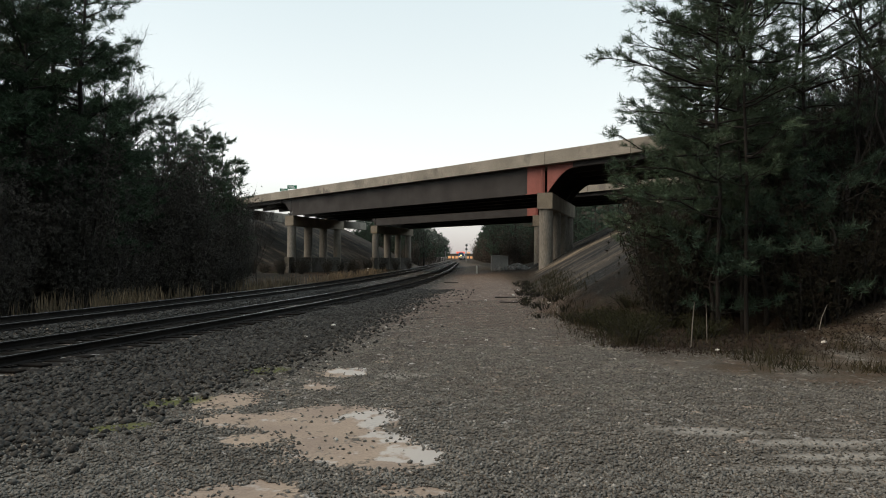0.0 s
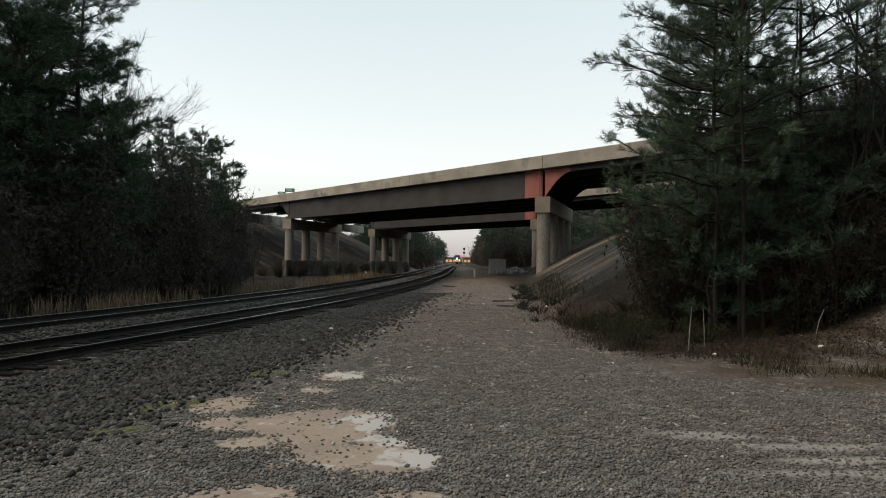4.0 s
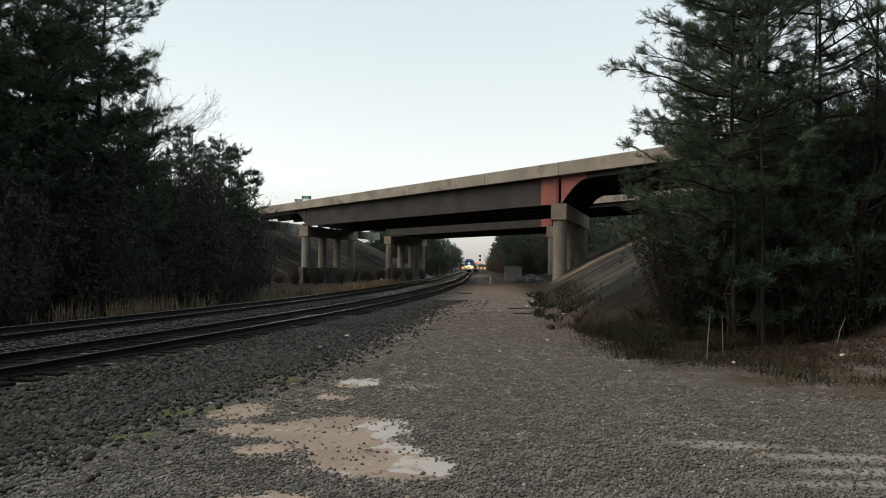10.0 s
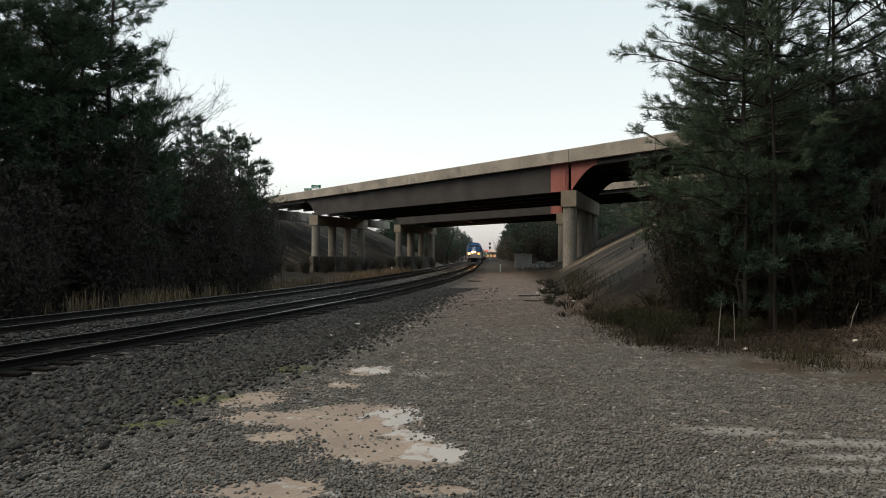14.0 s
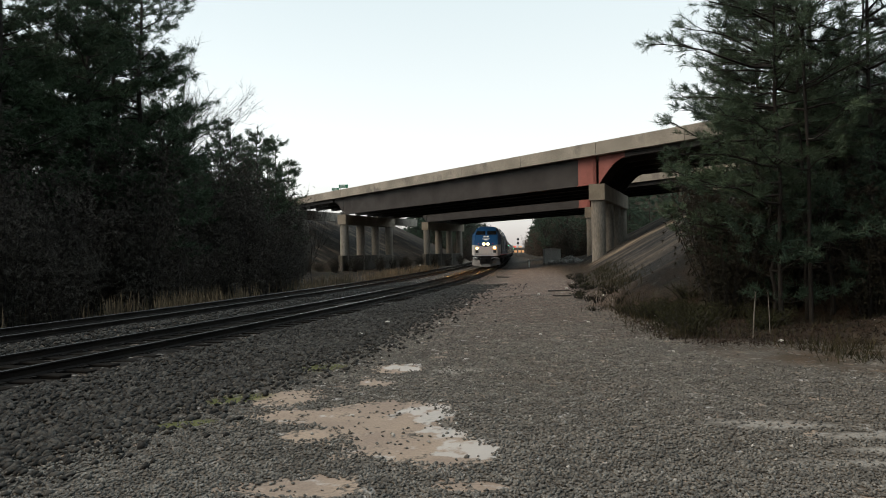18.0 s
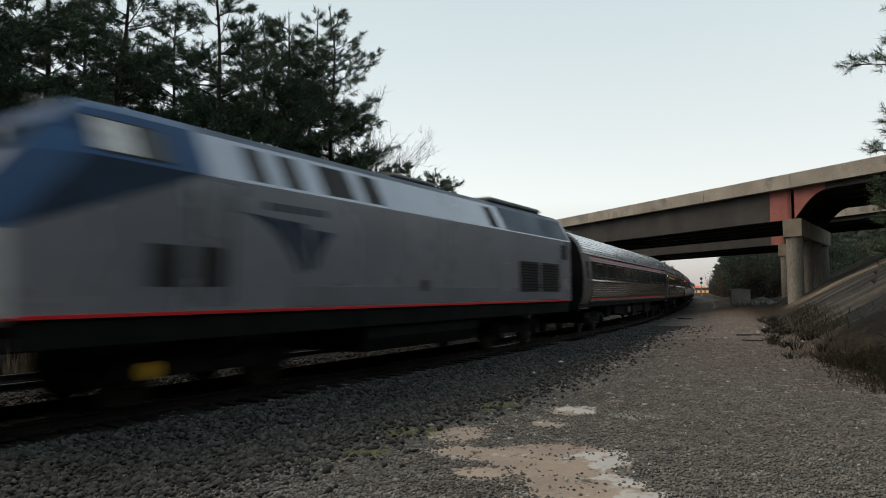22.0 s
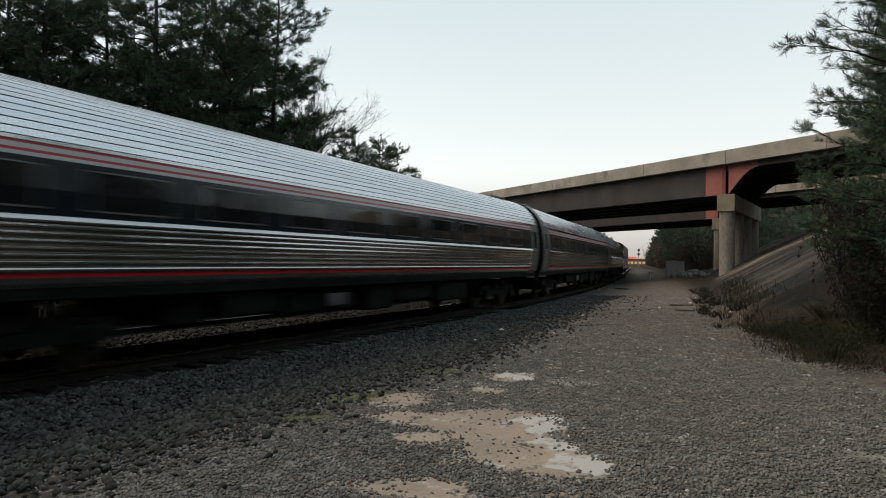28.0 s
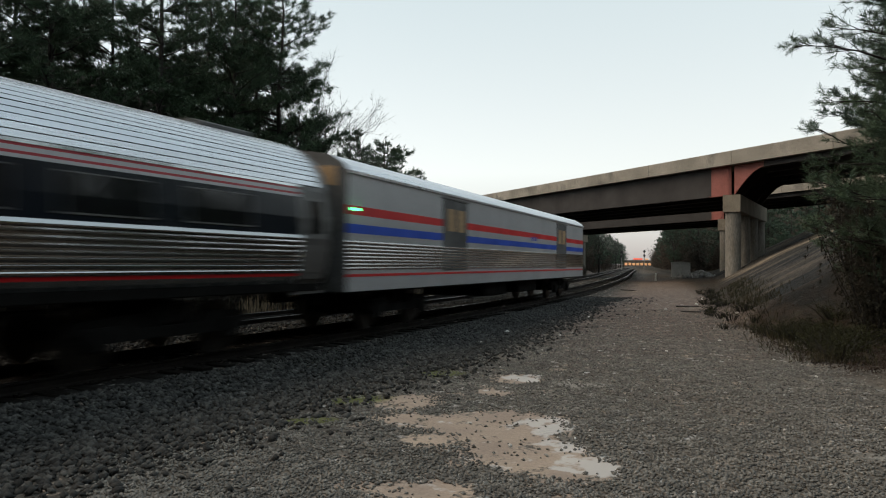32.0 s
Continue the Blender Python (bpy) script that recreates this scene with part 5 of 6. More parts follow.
        wood.tube(tips, [.010, .007, .005, .002], 3, cap=False)
        for _ in range(3):
            d = e * rng.uniform(.1, .3) + rng.normal(0, .12 * L, 3)
            wood.tube([tips[2], tips[2] + d], [.004, .002], 3, cap=False)
    pos.append(stem(h))
    way.append(np.array([0, 0, 1.0]))
    part("trunk", wood, BARK, tree, recalc=False)
    v, f = blades(rng, np.array(pos), np.array(way), needle[2], needle[0], needle[1], needle[0] * 0.55)
    part("crown", quick("crown", v, f, mat or NEEDLES), None, tree, recalc=False)
    return tree


def bare_tree(label, seed, h, spread=0.42, girth=0.075, group="bare trees of the wood", levels=4):
    """A leafless tree: a trunk that forks again and again into thin twigs."""
    rng = np.random.default_rng(seed)
    tree = thing("bare_tree", label, "tree", group)
    wood, twigs = Build(), []

    def grow(p, d, L, r, level):
        q = p + d * L * 0.5 + rng.normal(0, .03 * L, 3)
        e = p + d * L + rng.normal(0, .04 * L, 3)
        wood.tube([p, q, e], [r, r * .8, r * .62], 5 if level < 2 else 3, cap=False)
        if level >= levels:
            for _ in range(12):
                dd = d + rng.normal(0, .5, 3)
                twigs.append((e if rng.random() < .5 else q, dd / np.linalg.norm(dd), L * rng.uniform(.3, .75)))
            return
        n = 3 if level else 4
        for k in range(n):
            t = rng.uniform(.35, 1.0) if k else 1.0
            dd = d + rng.normal(0, spread, 3) + np.array([0, 0, .25])
            dd /= np.linalg.norm(dd)
            if dd[2] < 0:
                dd[2] *= -.3
            grow(p + d * L * t, dd, L * rng.uniform(.55, .8), r * (.7 if k == 0 else .5), level + 1)
    grow(np.array([0, 0, -.2]), np.array([0, 0, 1.0]), h * 0.36, girth, 0)
    part("trunk", wood, BARK_PALE, tree, recalc=False)
    p, d, l = (np.array([t[i] for t in twigs]) for i in range(3))
    side = np.cross(d, rng.normal(0, 1, d.shape))
    side /= np.linalg.norm(side, axis=1, keepdims=True)
    v = np.stack([p - side * .0045, p + side * .0045, p + d * l[:, None]], 1).reshape(-1, 3)
    part("crown", quick("twigs", v, np.arange(len(v)).reshape(-1, 3), BARK_PALE), None, tree, recalc=False)
    return tree


def bush(label, seed, h, r, stems=26, leaves=900, mat=None, size=0.09):
    """Undergrowth: thin stems from one root and a loose cloud of small leaves and twigs."""
    rng = np.random.default_rng(seed)
    ob = thing("bush", label, "bush", "undergrowth")
    wood, tips = Build(), []
    for _ in range(stems):
        a, L = rng.uniform(0, 6.283), h * rng.uniform(.5, 1.0)
        lean_ = rng.uniform(.05, r / h)
        d = np.array([math.cos(a) * lean_, math.sin(a) * lean_, 1.0])
        o = np.array([math.cos(a), math.sin(a), 0]) * rng.uniform(0, .25) * r
        pts = [o + d * L * t + rng.normal(0, .05 * L, 3) * t for t in (0, .5, 1)]
        pts[0][2] = -.15
        wood.tube(pts, [.02, .012, .004], 3, cap=False)
        tips.append((pts[1], pts[2]))
    part("stem", wood, BARK, ob, recalc=False)
    k = rng.integers(0, len(tips), leaves)
    t = rng.uniform(-.8, 0.97, leaves)[:, None]
    a, b = np.array([x[0] for x in tips])[k], np.array([x[1] for x in tips])[k]
    pos = a + (b - a) * t + rng.normal(0, .11 * r, (leaves, 3))
    pos[:, 2] = np.abs(pos[:, 2])
    v, f = blades(rng, pos, rng.normal(0, 1, (leaves, 3)), 6, size * 1.7, size * .3)
    part("foliage", quick("foliage", v, f, mat or BRUSH), None, ob, recalc=False)
    return ob


def stand(maker_list, spots, rng):
    """Sets copies of the templates on the ground at the spots (x, y)."""
    used = set()
    for i, (x, y) in enumerate(spots):
        t = maker_list[i % len(maker_list)]
        m = pose(x, y, gz(x, y), 0, 0, float(rng.uniform(0, 360)))
        if t.name in used:
            copy_thing(t, m)
        else:
            used.add(t.name)
            t.matrix_basis = m


def polar(az, d):
    """A spot at az degrees to the left of straight ahead, d metres from the eye."""
    return (-d * math.sin(radians(az)), d * math.cos(radians(az)))


rngw = np.random.default_rng(11)
# tall pines across the tracks
tall = [pine("tall dark loblolly pine at the wood's edge", 21, 16.8, 4.2, 3.9, (0.26, 0.026, 18), girth=.19, density=1.0),
        pine("tall dark loblolly pine at the wood's edge", 22, 18.0, 5.4, 3.7, (0.26, 0.026, 18), girth=.2, density=1.0),
        pine("tall dark loblolly pine at the wood's edge", 23, 15.6, 3.2, 3.9, (0.26, 0.026, 18), girth=.17, density=1.0)]
stand(tall, [polar(a, d) for a, d in ((28.0, 34), (30.0, 38), (31.5, 33), (34, 36), (37, 31.5), (40.5, 33), (44.5, 29), (49, 31), (53, 27), (57, 28),
                                      (31.5, 44), (38.5, 42), (62, 27), (35.5, 41), (42.5, 38), (47, 36), (51, 36), (55, 33), (59, 32))], rngw)
# shorter pines on towards the bridge
mid = [pine("dark young pine among bare trees", 31, 10.6, 2.5, 1.9, (0.22, 0.024, 18), girth=.11),
       pine("dark young pine among bare trees", 32, 9.0, 1.8, 1.9, (0.22, 0.024, 18), girth=.1)]
stand(mid, [polar(a, d) for a, d in ((19.4, 46), (24.3, 39), (22.3, 43), (18.2, 55), (20.8, 50), (23.3, 52), (25.2, 46), (25.6, 36), (21.4, 45), (18.7, 48), (20.1, 54), (22.9, 47), (26.5, 33))], rngw)
slim = [pine("slim dark pine at the end of the wood", 33, 10.4, 3.2, 1.35, (0.3, 0.026, 26), girth=.09, density=.7, thin=.3), pine("slim dark pine at the end of the wood", 34, 9.0, 2.6, 1.2, (0.3, 0.026, 26), girth=.08, density=.7, thin=.3)]
stand(slim, [polar(a, d) for a, d in ((17.9, 49), (16.8, 50), (19.2, 48), (17.4, 54), (18.4, 53))], rngw)
stand([bare_tree("thin leafless sapling beside the tracks", 45, 7.5, spread=.3, girth=.045)], [polar(15.9, 52), polar(15.2, 56)], rngw)
bares = [bare_tree("leafless grey tree at the wood's edge", 41, 11.0, spread=.3), bare_tree("leafless grey tree at the wood's edge", 42, 10.2, spread=.3),
         bare_tree("leafless grey tree at the wood's edge", 43, 9.4, spread=.3)]
stand(bares, [polar(a, d) for a, d in ((24.0, 44), (22.6, 52), (21.6, 54), (23.6, 49), (24.8, 48), (26.6, 42),
                                       (22.0, 56), (25.6, 45), (27.4, 36))], rngw)
stand([bare_tree("tall leafless tree beside the pines", 44, 14.5, girth=.1, spread=.34, levels=5)], [polar(28.0, 40), polar(27.4, 45), polar(30.5, 46)], rngw)
# undergrowth along the left side
bushes = [bush("tangled dark winter undergrowth", 51, 4.6, 2.0, 30, 2000), bush("tangled dark winter undergrowth", 52, 3.2, 1.7, 26, 1500),
          bush("tangled dark winter undergrowth", 53, 6.0, 1.9, 34, 2200, size=.11), bush("tall dark thicket of winter saplings", 54, 8.4, 2.1, 40, 3600, size=.12),
          bush("tall dark thicket of winter saplings", 55, 7.2, 2.2, 40, 3200, size=.12)]
spots = []
for s in np.arange(-26, 74, 1.9):
    for off in (10.4, 12.2, 14.0, 16.5):
        p = on_line(s + rngw.uniform(-.8, .8), off + rngw.uniform(-.8, .8))
        if math.degrees(math.atan2(-p[0], p[1])) > 16.2 and p[0] * N1[0] + p[1] * N1[1] < 46:
            spots.append((p[0], p[1]))
stand(bushes, spots, rngw)

# ---- wood beside the lot ----
# near pines: limbs reach out over the lot (height, direction, length, rise)
W_ = math.pi
NEARP = (0.16, 0.009, 34)
near = [
    ((6.25, 15.5), pine("slender loblolly pine beside the gravel lot", 61, 13.5, 3.6, 1.9, NEARP, girth=.05, mat=NEEDLES_NEAR, density=1.1, group="pines beside the lot", bare=10,
                        extra=[(5.65, W_ * 1.0, 2.5, .1), (5.9, W_ * 1.12, 2.0, .1), (4.8, W_ * .9, 1.9, .1), (3.9, W_ * 1.0, 2.3, .06), (4.2, W_ * 1.14, 2.1, .05), (4.0, W_ * 1.28, 2.0, .05),
                               (3.0, W_ * 1.0, 2.3, .0), (2.7, W_ * 1.12, 2.2, .0), (2.8, W_ * .9, 2.1, .02), (3.5, W_ * 1.05, 2.2, .0), (3.3, W_ * 1.4, 1.9, .05), (6.6, W_ * 1.05, 1.9, .15), (7.4, W_ * 1.1, 2.0, .2)])),
    ((6.75, 15.2), pine("slender loblolly pine beside the gravel lot", 62, 14.5, 3.4, 1.8, NEARP, girth=.045, density=.95, thin=.2, mat=NEEDLES_NEAR, group="pines beside the lot", bare=14)),
    ((7.1, 16.2), pine("slender loblolly pine beside the gravel lot", 65, 14.0, 4.2, 1.8, NEARP, girth=.045, density=.85, thin=.2, mat=NEEDLES_NEAR, group="pines beside the lot", bare=12)),
    ((8.35, 15.8), pine("slender loblolly pine beside the gravel lot", 63, 14.0, 3.8, 2.2, NEARP, girth=.058, density=.9, thin=.2, mat=NEEDLES_NEAR, group="pines beside the lot", bare=14)),
    ((9.8, 16.2), pine("slender loblolly pine beside the gravel lot", 66, 13.0, 4.6, 2.2, NEARP, girth=.05, density=.85, thin=.2, mat=NEEDLES_NEAR, group="pines beside the lot", bare=12)),
    ((9.0, 17.6), pine("slender loblolly pine beside the gravel lot", 68, 12.0, 3.2, 1.9, NEARP, girth=.045, density=.8, thin=.2, mat=NEEDLES_NEAR, group="pines beside the lot", bare=8)),
    ((8.3, 18.6), pine("tall pine behind those beside the lot", 69, 15.0, 6.2, 2.3, (0.18, 0.012, 34), girth=.06, density=.95, mat=NEEDLES_NEAR, group="pines beside the lot", bare=6)),
    ((6.6, 17.6), pine("bushy young pine beside the gravel lot", 64, 6.2, 0.9, 2.2, (0.17, 0.010, 40), girth=.06, density=1.25, mat=NEEDLES_NEAR, group="pines beside the lot", bare=6)),
    ((8.0, 17.4), pine("bushy young pine beside the gravel lot", 67, 5.6, 1.6, 1.8, (0.17, 0.010, 40), girth=.05, density=1.0, mat=NEEDLES_NEAR, group="pines beside the lot", bare=6)),
]
for (x, y), t in near:
    t.location = (x, y, gz(x, y))
back = [pine("pine in the wood on the embankment", 71, 10.5, 2.0, 2.2, (0.22, 0.018, 22), girth=.09, bare=8, mat=NEEDLES_BACK),
        pine("pine in the wood on the embankment", 72, 8.5, 1.2, 2.1, (0.22, 0.018, 22), girth=.08, bare=8, mat=NEEDLES_BACK)]
stand(back, [(8.2, 20.5), (8.9, 23.5)], rngw)
low = [pine("short pine in the wood on the embankment", 73, 3.6, 0.5, 1.5, (0.2, 0.016, 22), girth=.06, bare=5, mat=NEEDLES_BACK)]
stand(low, [(6.3, 16.0), (7.6, 16.1), (8.8, 15.3), (11.5, 16.5), (10.5, 19), (13.2, 19.5), (12.5, 24.5), (14.5, 16.2), (15.5, 22), (11.2, 31), (14.5, 28), (16.8, 17.5), (18, 25), (12.4, 18.2), (9.0, 16.6), (13.8, 22)], rngw)
rb = [bare_tree("thin leafless tree in the wood", 81, 7.5, girth=.05), bare_tree("thin leafless tree in the wood", 82, 9.5, girth=.06)]
stand(rb, [(9.2, 15.6), (10.3, 15.2), (8.6, 18), (11.8, 18.6), (12.6, 15.8), (10, 24)], rngw)
UNDERBRUSH = material("brown_underbrush", (0.0377, 0.03151, 0.0233), (0.02056, 0.02056, 0.01439), 0.9, scale=0.4, fine=3, bump=0, island=0.4, spec=0.2)
rbush = [bush("brown winter brush under the pines", 91, 2.2, 1.3, 24, 800, UNDERBRUSH, size=.07), bush("brown winter brush under the pines", 92, 3.2, 1.6, 30, 1100, UNDERBRUSH, size=.08),
         bush("low green and brown weeds on the bank", 93, 0.38, 0.7, 18, 500, GREENWEED, .035)]
spots = []
for x in np.arange(4.8, 19, 1.5):
    for y in (15.4, 17.4, 19.6, 22.2, 25.4, 29):
        spots.append((x + rngw.uniform(-.6, .6), y + rngw.uniform(-.6, .6) + (1.0 if x < 6 else 0)))
spots = [(x, y) for x, y in spots if x > 6.3 and (y < 19 or x > 0.37 * y)]
spots += [(x + rngw.uniform(-.4, .4), y + rngw.uniform(-.4, .4)) for x in np.arange(8.6, 17, 1.1) for y in (15.6, 16.6, 18.2)]
spots += [(5.9, 18.4), (6.5, 19.6), (6.4, 21.3), (7.2, 22.6), (5.6, 17.0)]
stand(rbush[:2], spots, rngw)
toe_bush = [bush("low dark brush at the foot of the slope", 94, 0.24, 0.5, 16, 60, GREENWEED, size=.035), bush("low dark brush at the foot of the slope", 95, 0.17, 0.45, 14, 55, GREENWEED, size=.03)]
stand(toe_bush, [(float(np.interp(y, [18, 23, 45], [3.0, 3.1, 4.9])) + rngw.uniform(-.3, .7), y + rngw.uniform(-.5, .5)) for y in np.arange(19, 46, 0.75)], rngw)
weeds = [(3.9 + rngw.uniform(-.5, .9), y) for y in np.arange(14, 19, 1.2)]
weeds += [(rngw.uniform(3.2, 6.0), rngw.uniform(14.5, 19.5)) for _ in range(20)]
stand(rbush[2:], [(x, y) for x, y in weeds if x > 2.7 + 0.045 * y], rngw)

THICKET = material("brown_far_thicket", (0.10, 0.08, 0.064), (0.06, 0.05, 0.042), 0.9, scale=0.4, fine=3, bump=0, island=0.4, spec=0.2)
# ---- woods beyond the bridges and round about ----
farp = [pine("pine beyond the overpasses and, unseen, behind the viewer", 101, 14.0, 2.5, 2.9, (0.45, 0.07, 10), density=.6, group="distant woods", mat=NEEDLES_BACK),
        pine("pine beyond the overpasses and, unseen, behind the viewer", 102, 11.5, 1.5, 2.7, (0.45, 0.07, 10), density=.6, group="distant woods", mat=NEEDLES_BACK)]
farb = [bush("distant brown thicket beyond the overpasses", 111, 7.5, 3.4, 20, 900, THICKET, size=.22), bare_tree("distant leafless tree beyond the overpasses", 112, 12, girth=.1, levels=4)]
spots, spots2 = [], []
for y in list(np.arange(118, 200, 7)) + list(np.arange(200, 430, 15)):
    c = on_line(y)
    for off in (9.5, 15, 22):
        spots.append((c[0] + off + rngw.uniform(-1, 1.5) + (2.5 if y < 140 else 0), y + rngw.uniform(-3, 3)))
        spots2.append((c[0] + off - 1 + rngw.uniform(-1, 1) + (2.5 if y < 140 else 0), y + rngw.uniform(-3, 3)))
    for off in (-11.5 if y < 230 else -9.6, -17, -24):
        spots.append((c[0] + off + rngw.uniform(-1.5, .6), y + 18 + rngw.uniform(-3, 3)))
        spots2.append((c[0] + off + rngw.uniform(-1, .6), y + 18 + rngw.uniform(-3, 3)))
spots += [polar(-a, d) for a, d in zip(np.arange(8.5, 24, 1.0), rngw.uniform(118, 150, 20))]
spots += [polar(a, d) for a, d in zip(np.arange(1.6, 8.0, 0.45), rngw.uniform(150, 205, 20))]
spots2 += [polar(a, d) for a, d in zip(np.arange(1.2, 8.0, 0.3), rngw.uniform(145, 200, 30))]
spots = [p for p in spots if gz(*p) < 0.8]
spots2 = [p for p in spots2 if gz(*p) < 0.8]
stand(farp, spots, rngw)
stand(farb, spots2, rngw)
# dead brush before the left piers
stand(rbush[:1], [(-17.5 + 3.1 * k + rngw.uniform(-1, 1), 86.5 + rngw.uniform(-2, 2) + 1.2 * k) for k in range(-2, 3)] +
      [(-23.5 + 1.7 * k + rngw.uniform(-.5, .5), 90.5 + 1.4 * k + rngw.uniform(-.5, .5)) for k in range(8)] + [(-12.6 + 2.2 * k, 117 + 1.2 * k) for k in range(4)], rngw)
# unseen woods behind the lot and the viewer, added to block light
spots = [polar(a, d) for a, d in zip(np.arange(75, 290, 9.5), rngw.uniform(17, 26, 40))]
stand(farp, [p for p in spots], rngw)


def tree_wall(name, label, pts, h, seed):
    """A distant wall of trees: a jagged double skin along a line on the plan."""
    rng = np.random.default_rng(seed)
    v, f = [], []
    pts = np.array(pts, float)
    seg = np.concatenate([[0], np.cumsum(np.hypot(*np.diff(pts, axis=0).T))])
    st = np.arange(0, seg[-1], 1.1)
    for i, s in enumerate(st):
        x, y = np.interp(s, seg, pts[:, 0]), np.interp(s, seg, pts[:, 1])
        hh = h * (0.78 + 0.2 * noise.noise(Vector((s * .05, seed, 0))) + 0.14 * noise.noise(Vector((s * .3, seed, 5)))) + rng.uniform(-.06, .06) * h
        for k in range(7):
            o = 1.3 * noise.noise(Vector((s * .4, k * .9, seed))) + 1.5 * math.sin(k / 6 * 3.1)
            nx, ny = (pts[-1] - pts[0])[1], -(pts[-1] - pts[0])[0]
            nn = math.hypot(nx, ny)
            v.append((x + nx / nn * o, y + ny / nn * o, -1.5 + (hh + 1.5) * k / 6))
    for i in range(len(st) - 1):
        for k in range(6):
            a = i * 7 + k
            f.append((a, a + 7, a + 8, a + 1))
    ob = new(name, quick(name, np.array(v), np.array(f), BRUSH))
    return tagged(ob, label, "woods", kind="structure")


tree_wall("backdrop", "dark wood closing the view beyond the tracks", [polar(a, d) for a, d in ((110, 38), (80, 40), (60, 43), (45, 48), (34, 53), (26, 62), (21, 72), (16, 86))], 9, 1)
# the next two stand out of view, added to dim light and reflections
tree_wall("backdrop", "unseen wall of trees behind the lot that dims the light", [polar(a, 34) for a in range(105, 300, 8)], 23, 2)
tree_wall("backdrop", "unseen wall of trees beside the lot that dims the light", [(15.5, 17), (21, 6), (25, -10), (22, -30)], 27, 6)
tree_wall("backdrop", "dark wood beyond the road to the east", [(60, -20), (64, 30), (58, 70), (60, 130)], 16, 3)
tree_wall("backdrop", "dark wood behind the far overpass", [(13, 152), (30, 146), (75, 130)], 23, 7)
tree_wall("backdrop", "dark wood behind the left abutments", [(-75, 118), (-50, 128), (-27, 150)], 12, 8)
tree_wall("backdrop", "far wood left of the line", [(-160, 170), (-70, 210), (-26, 250), (-7, 430)], 9, 4)
tree_wall("backdrop", "far wood right of the line", [(150, 150), (80, 170), (42, 230), (24, 430)], 13, 5)


def grass_strip():
    """Tall dry broomsedge along the far track."""
    rng = np.random.default_rng(5)
    n = 17000
    s = -24 + 104 * rng.random(n)
    clump = np.sin(s * 1.3) + np.sin(s * .37 + 2) + rng.normal(0, .6, n)
    keep = clump > .75
    s = s[keep]
    n = len(s)
    off = 7.3 + np.abs(rng.normal(0, 1.0, n))
    x = np.interp(s, S, LINE[:, 0]) + np.interp(s, S, LEFT[:, 0]) * off
    y = np.interp(s, S, LINE[:, 1]) + np.interp(s, S, LEFT[:, 1]) * off
    z = ground_z(x, y) - .03
    h = rng.uniform(.4, 1.1, n)
    a = rng.uniform(0, 6.283, n)
    p = np.stack([x, y, z], 1)
    w = np.stack([np.cos(a), np.sin(a), a * 0], 1) * .012
    tip = p + np.stack([rng.normal(0, .12, n), rng.normal(0, .12, n), h], 1)
    mid_ = p * .45 + tip * .55 + rng.normal(0, .02, (n, 3))
    v = np.stack([p - w, p + w, mid_ + w * 1.3, tip, mid_ - w * 1.3], 1).reshape(-1, 3)
    k = (np.arange(n) * 5)[:, None]
    f = np.concatenate([k + [0, 1, 2], k + [0, 2, 4], k + [4, 2, 3]])
    ob = new("dry_grass", quick("dry_grass", v, f, DRYGRASS))
    tagged(ob, "tall tan dry broomsedge along the far track", "grass", kind="stuff")


grass_strip()


def litter():
    """Fallen leaves, pine straw and small stones at the edge of the wood."""
    rng = np.random.default_rng(6)
    n = 11000
    x, y = rng.uniform(2.3, 9.5, n), 11.6 + np.abs(rng.normal(0, 4.0, n))
    keep = wood_edge(x, y) > 0.1 + 0.8 * rng.random(n) ** 2
    x, y = x[keep], y[keep]
    n = len(x)
    z = ground_z(x, y) + uneven(x, y) + .01
    p = np.stack([x, y, z], 1)
    v, f = blades(rng, p, np.tile([0, 0, .05], (n, 1)), 3, .055, .018)
    ob = new("leaf_litter", quick("leaf_litter", v, f, material("dead_leaves", (0.034, 0.019, 0.011), (0.018, 0.012, 0.008), .9, bump=0, island=.5)))
    tagged(ob, "brown dead leaves and pine straw at the wood's edge", "leaves", kind="stuff")


DRYWEED = material("dead_bank_weeds", (0.05, 0.041, 0.0225), (0.0275, 0.0275, 0.015), 0.9, scale=0.6, fine=5, bump=0, island=0.4, spec=0.2)


def bank_weeds():
    """Thin dead and green weeds on the bank beside the lot."""
    rng = np.random.default_rng(8)
    n = 7000
    y = 13.2 + 30 * rng.random(n) ** 1.4
    toe = 0.5 + 0.12 * y
    x = np.maximum(toe, 2.9) + rng.normal(0.8, .4, n) + np.where((rng.random(n) < .5) | (y > 20), 0, 4.5) * rng.random(n)
    m = 1500
    bed = rng.integers(0, 14, m)
    x[:m] = rng.uniform(5.2, 9.5, 14)[bed] + rng.normal(0, .28, m)
    y[:m] = rng.uniform(9.9, 13.2, 14)[bed] + rng.normal(0, .16, m)
    z = ground_z(x, y) + uneven(x, y) - .02
    h = rng.uniform(.05, .26, n) * (0.6 + 0.8 * rng.random(n))
    a = rng.uniform(0, 6.283, n)
    p = np.stack([x, y, z], 1)
    w = np.stack([np.cos(a), np.sin(a), a * 0], 1) * .01
    tip = p + np.stack([rng.normal(0, .09, n), rng.normal(0, .09, n), h], 1)
    v = np.stack([p - w, p + w, tip], 1).reshape(-1, 3)
    ob = new("bank_weeds", quick("bank_weeds", v, np.arange(3 * n).reshape(-1, 3), DRYWEED))
    tagged(ob, "sparse dark weeds on the bank beside the lot", "weeds", kind="stuff")


litter()
bank_weeds()


# ---- small things ----
BUNGALOW = material("pale_grey_enamel", (0.294, 0.287, 0.266), (0.231, 0.224, 0.21), 0.6, scale=1, fine=10, tint=(0.22, 0.19, 0.15), tint_at=0.62)
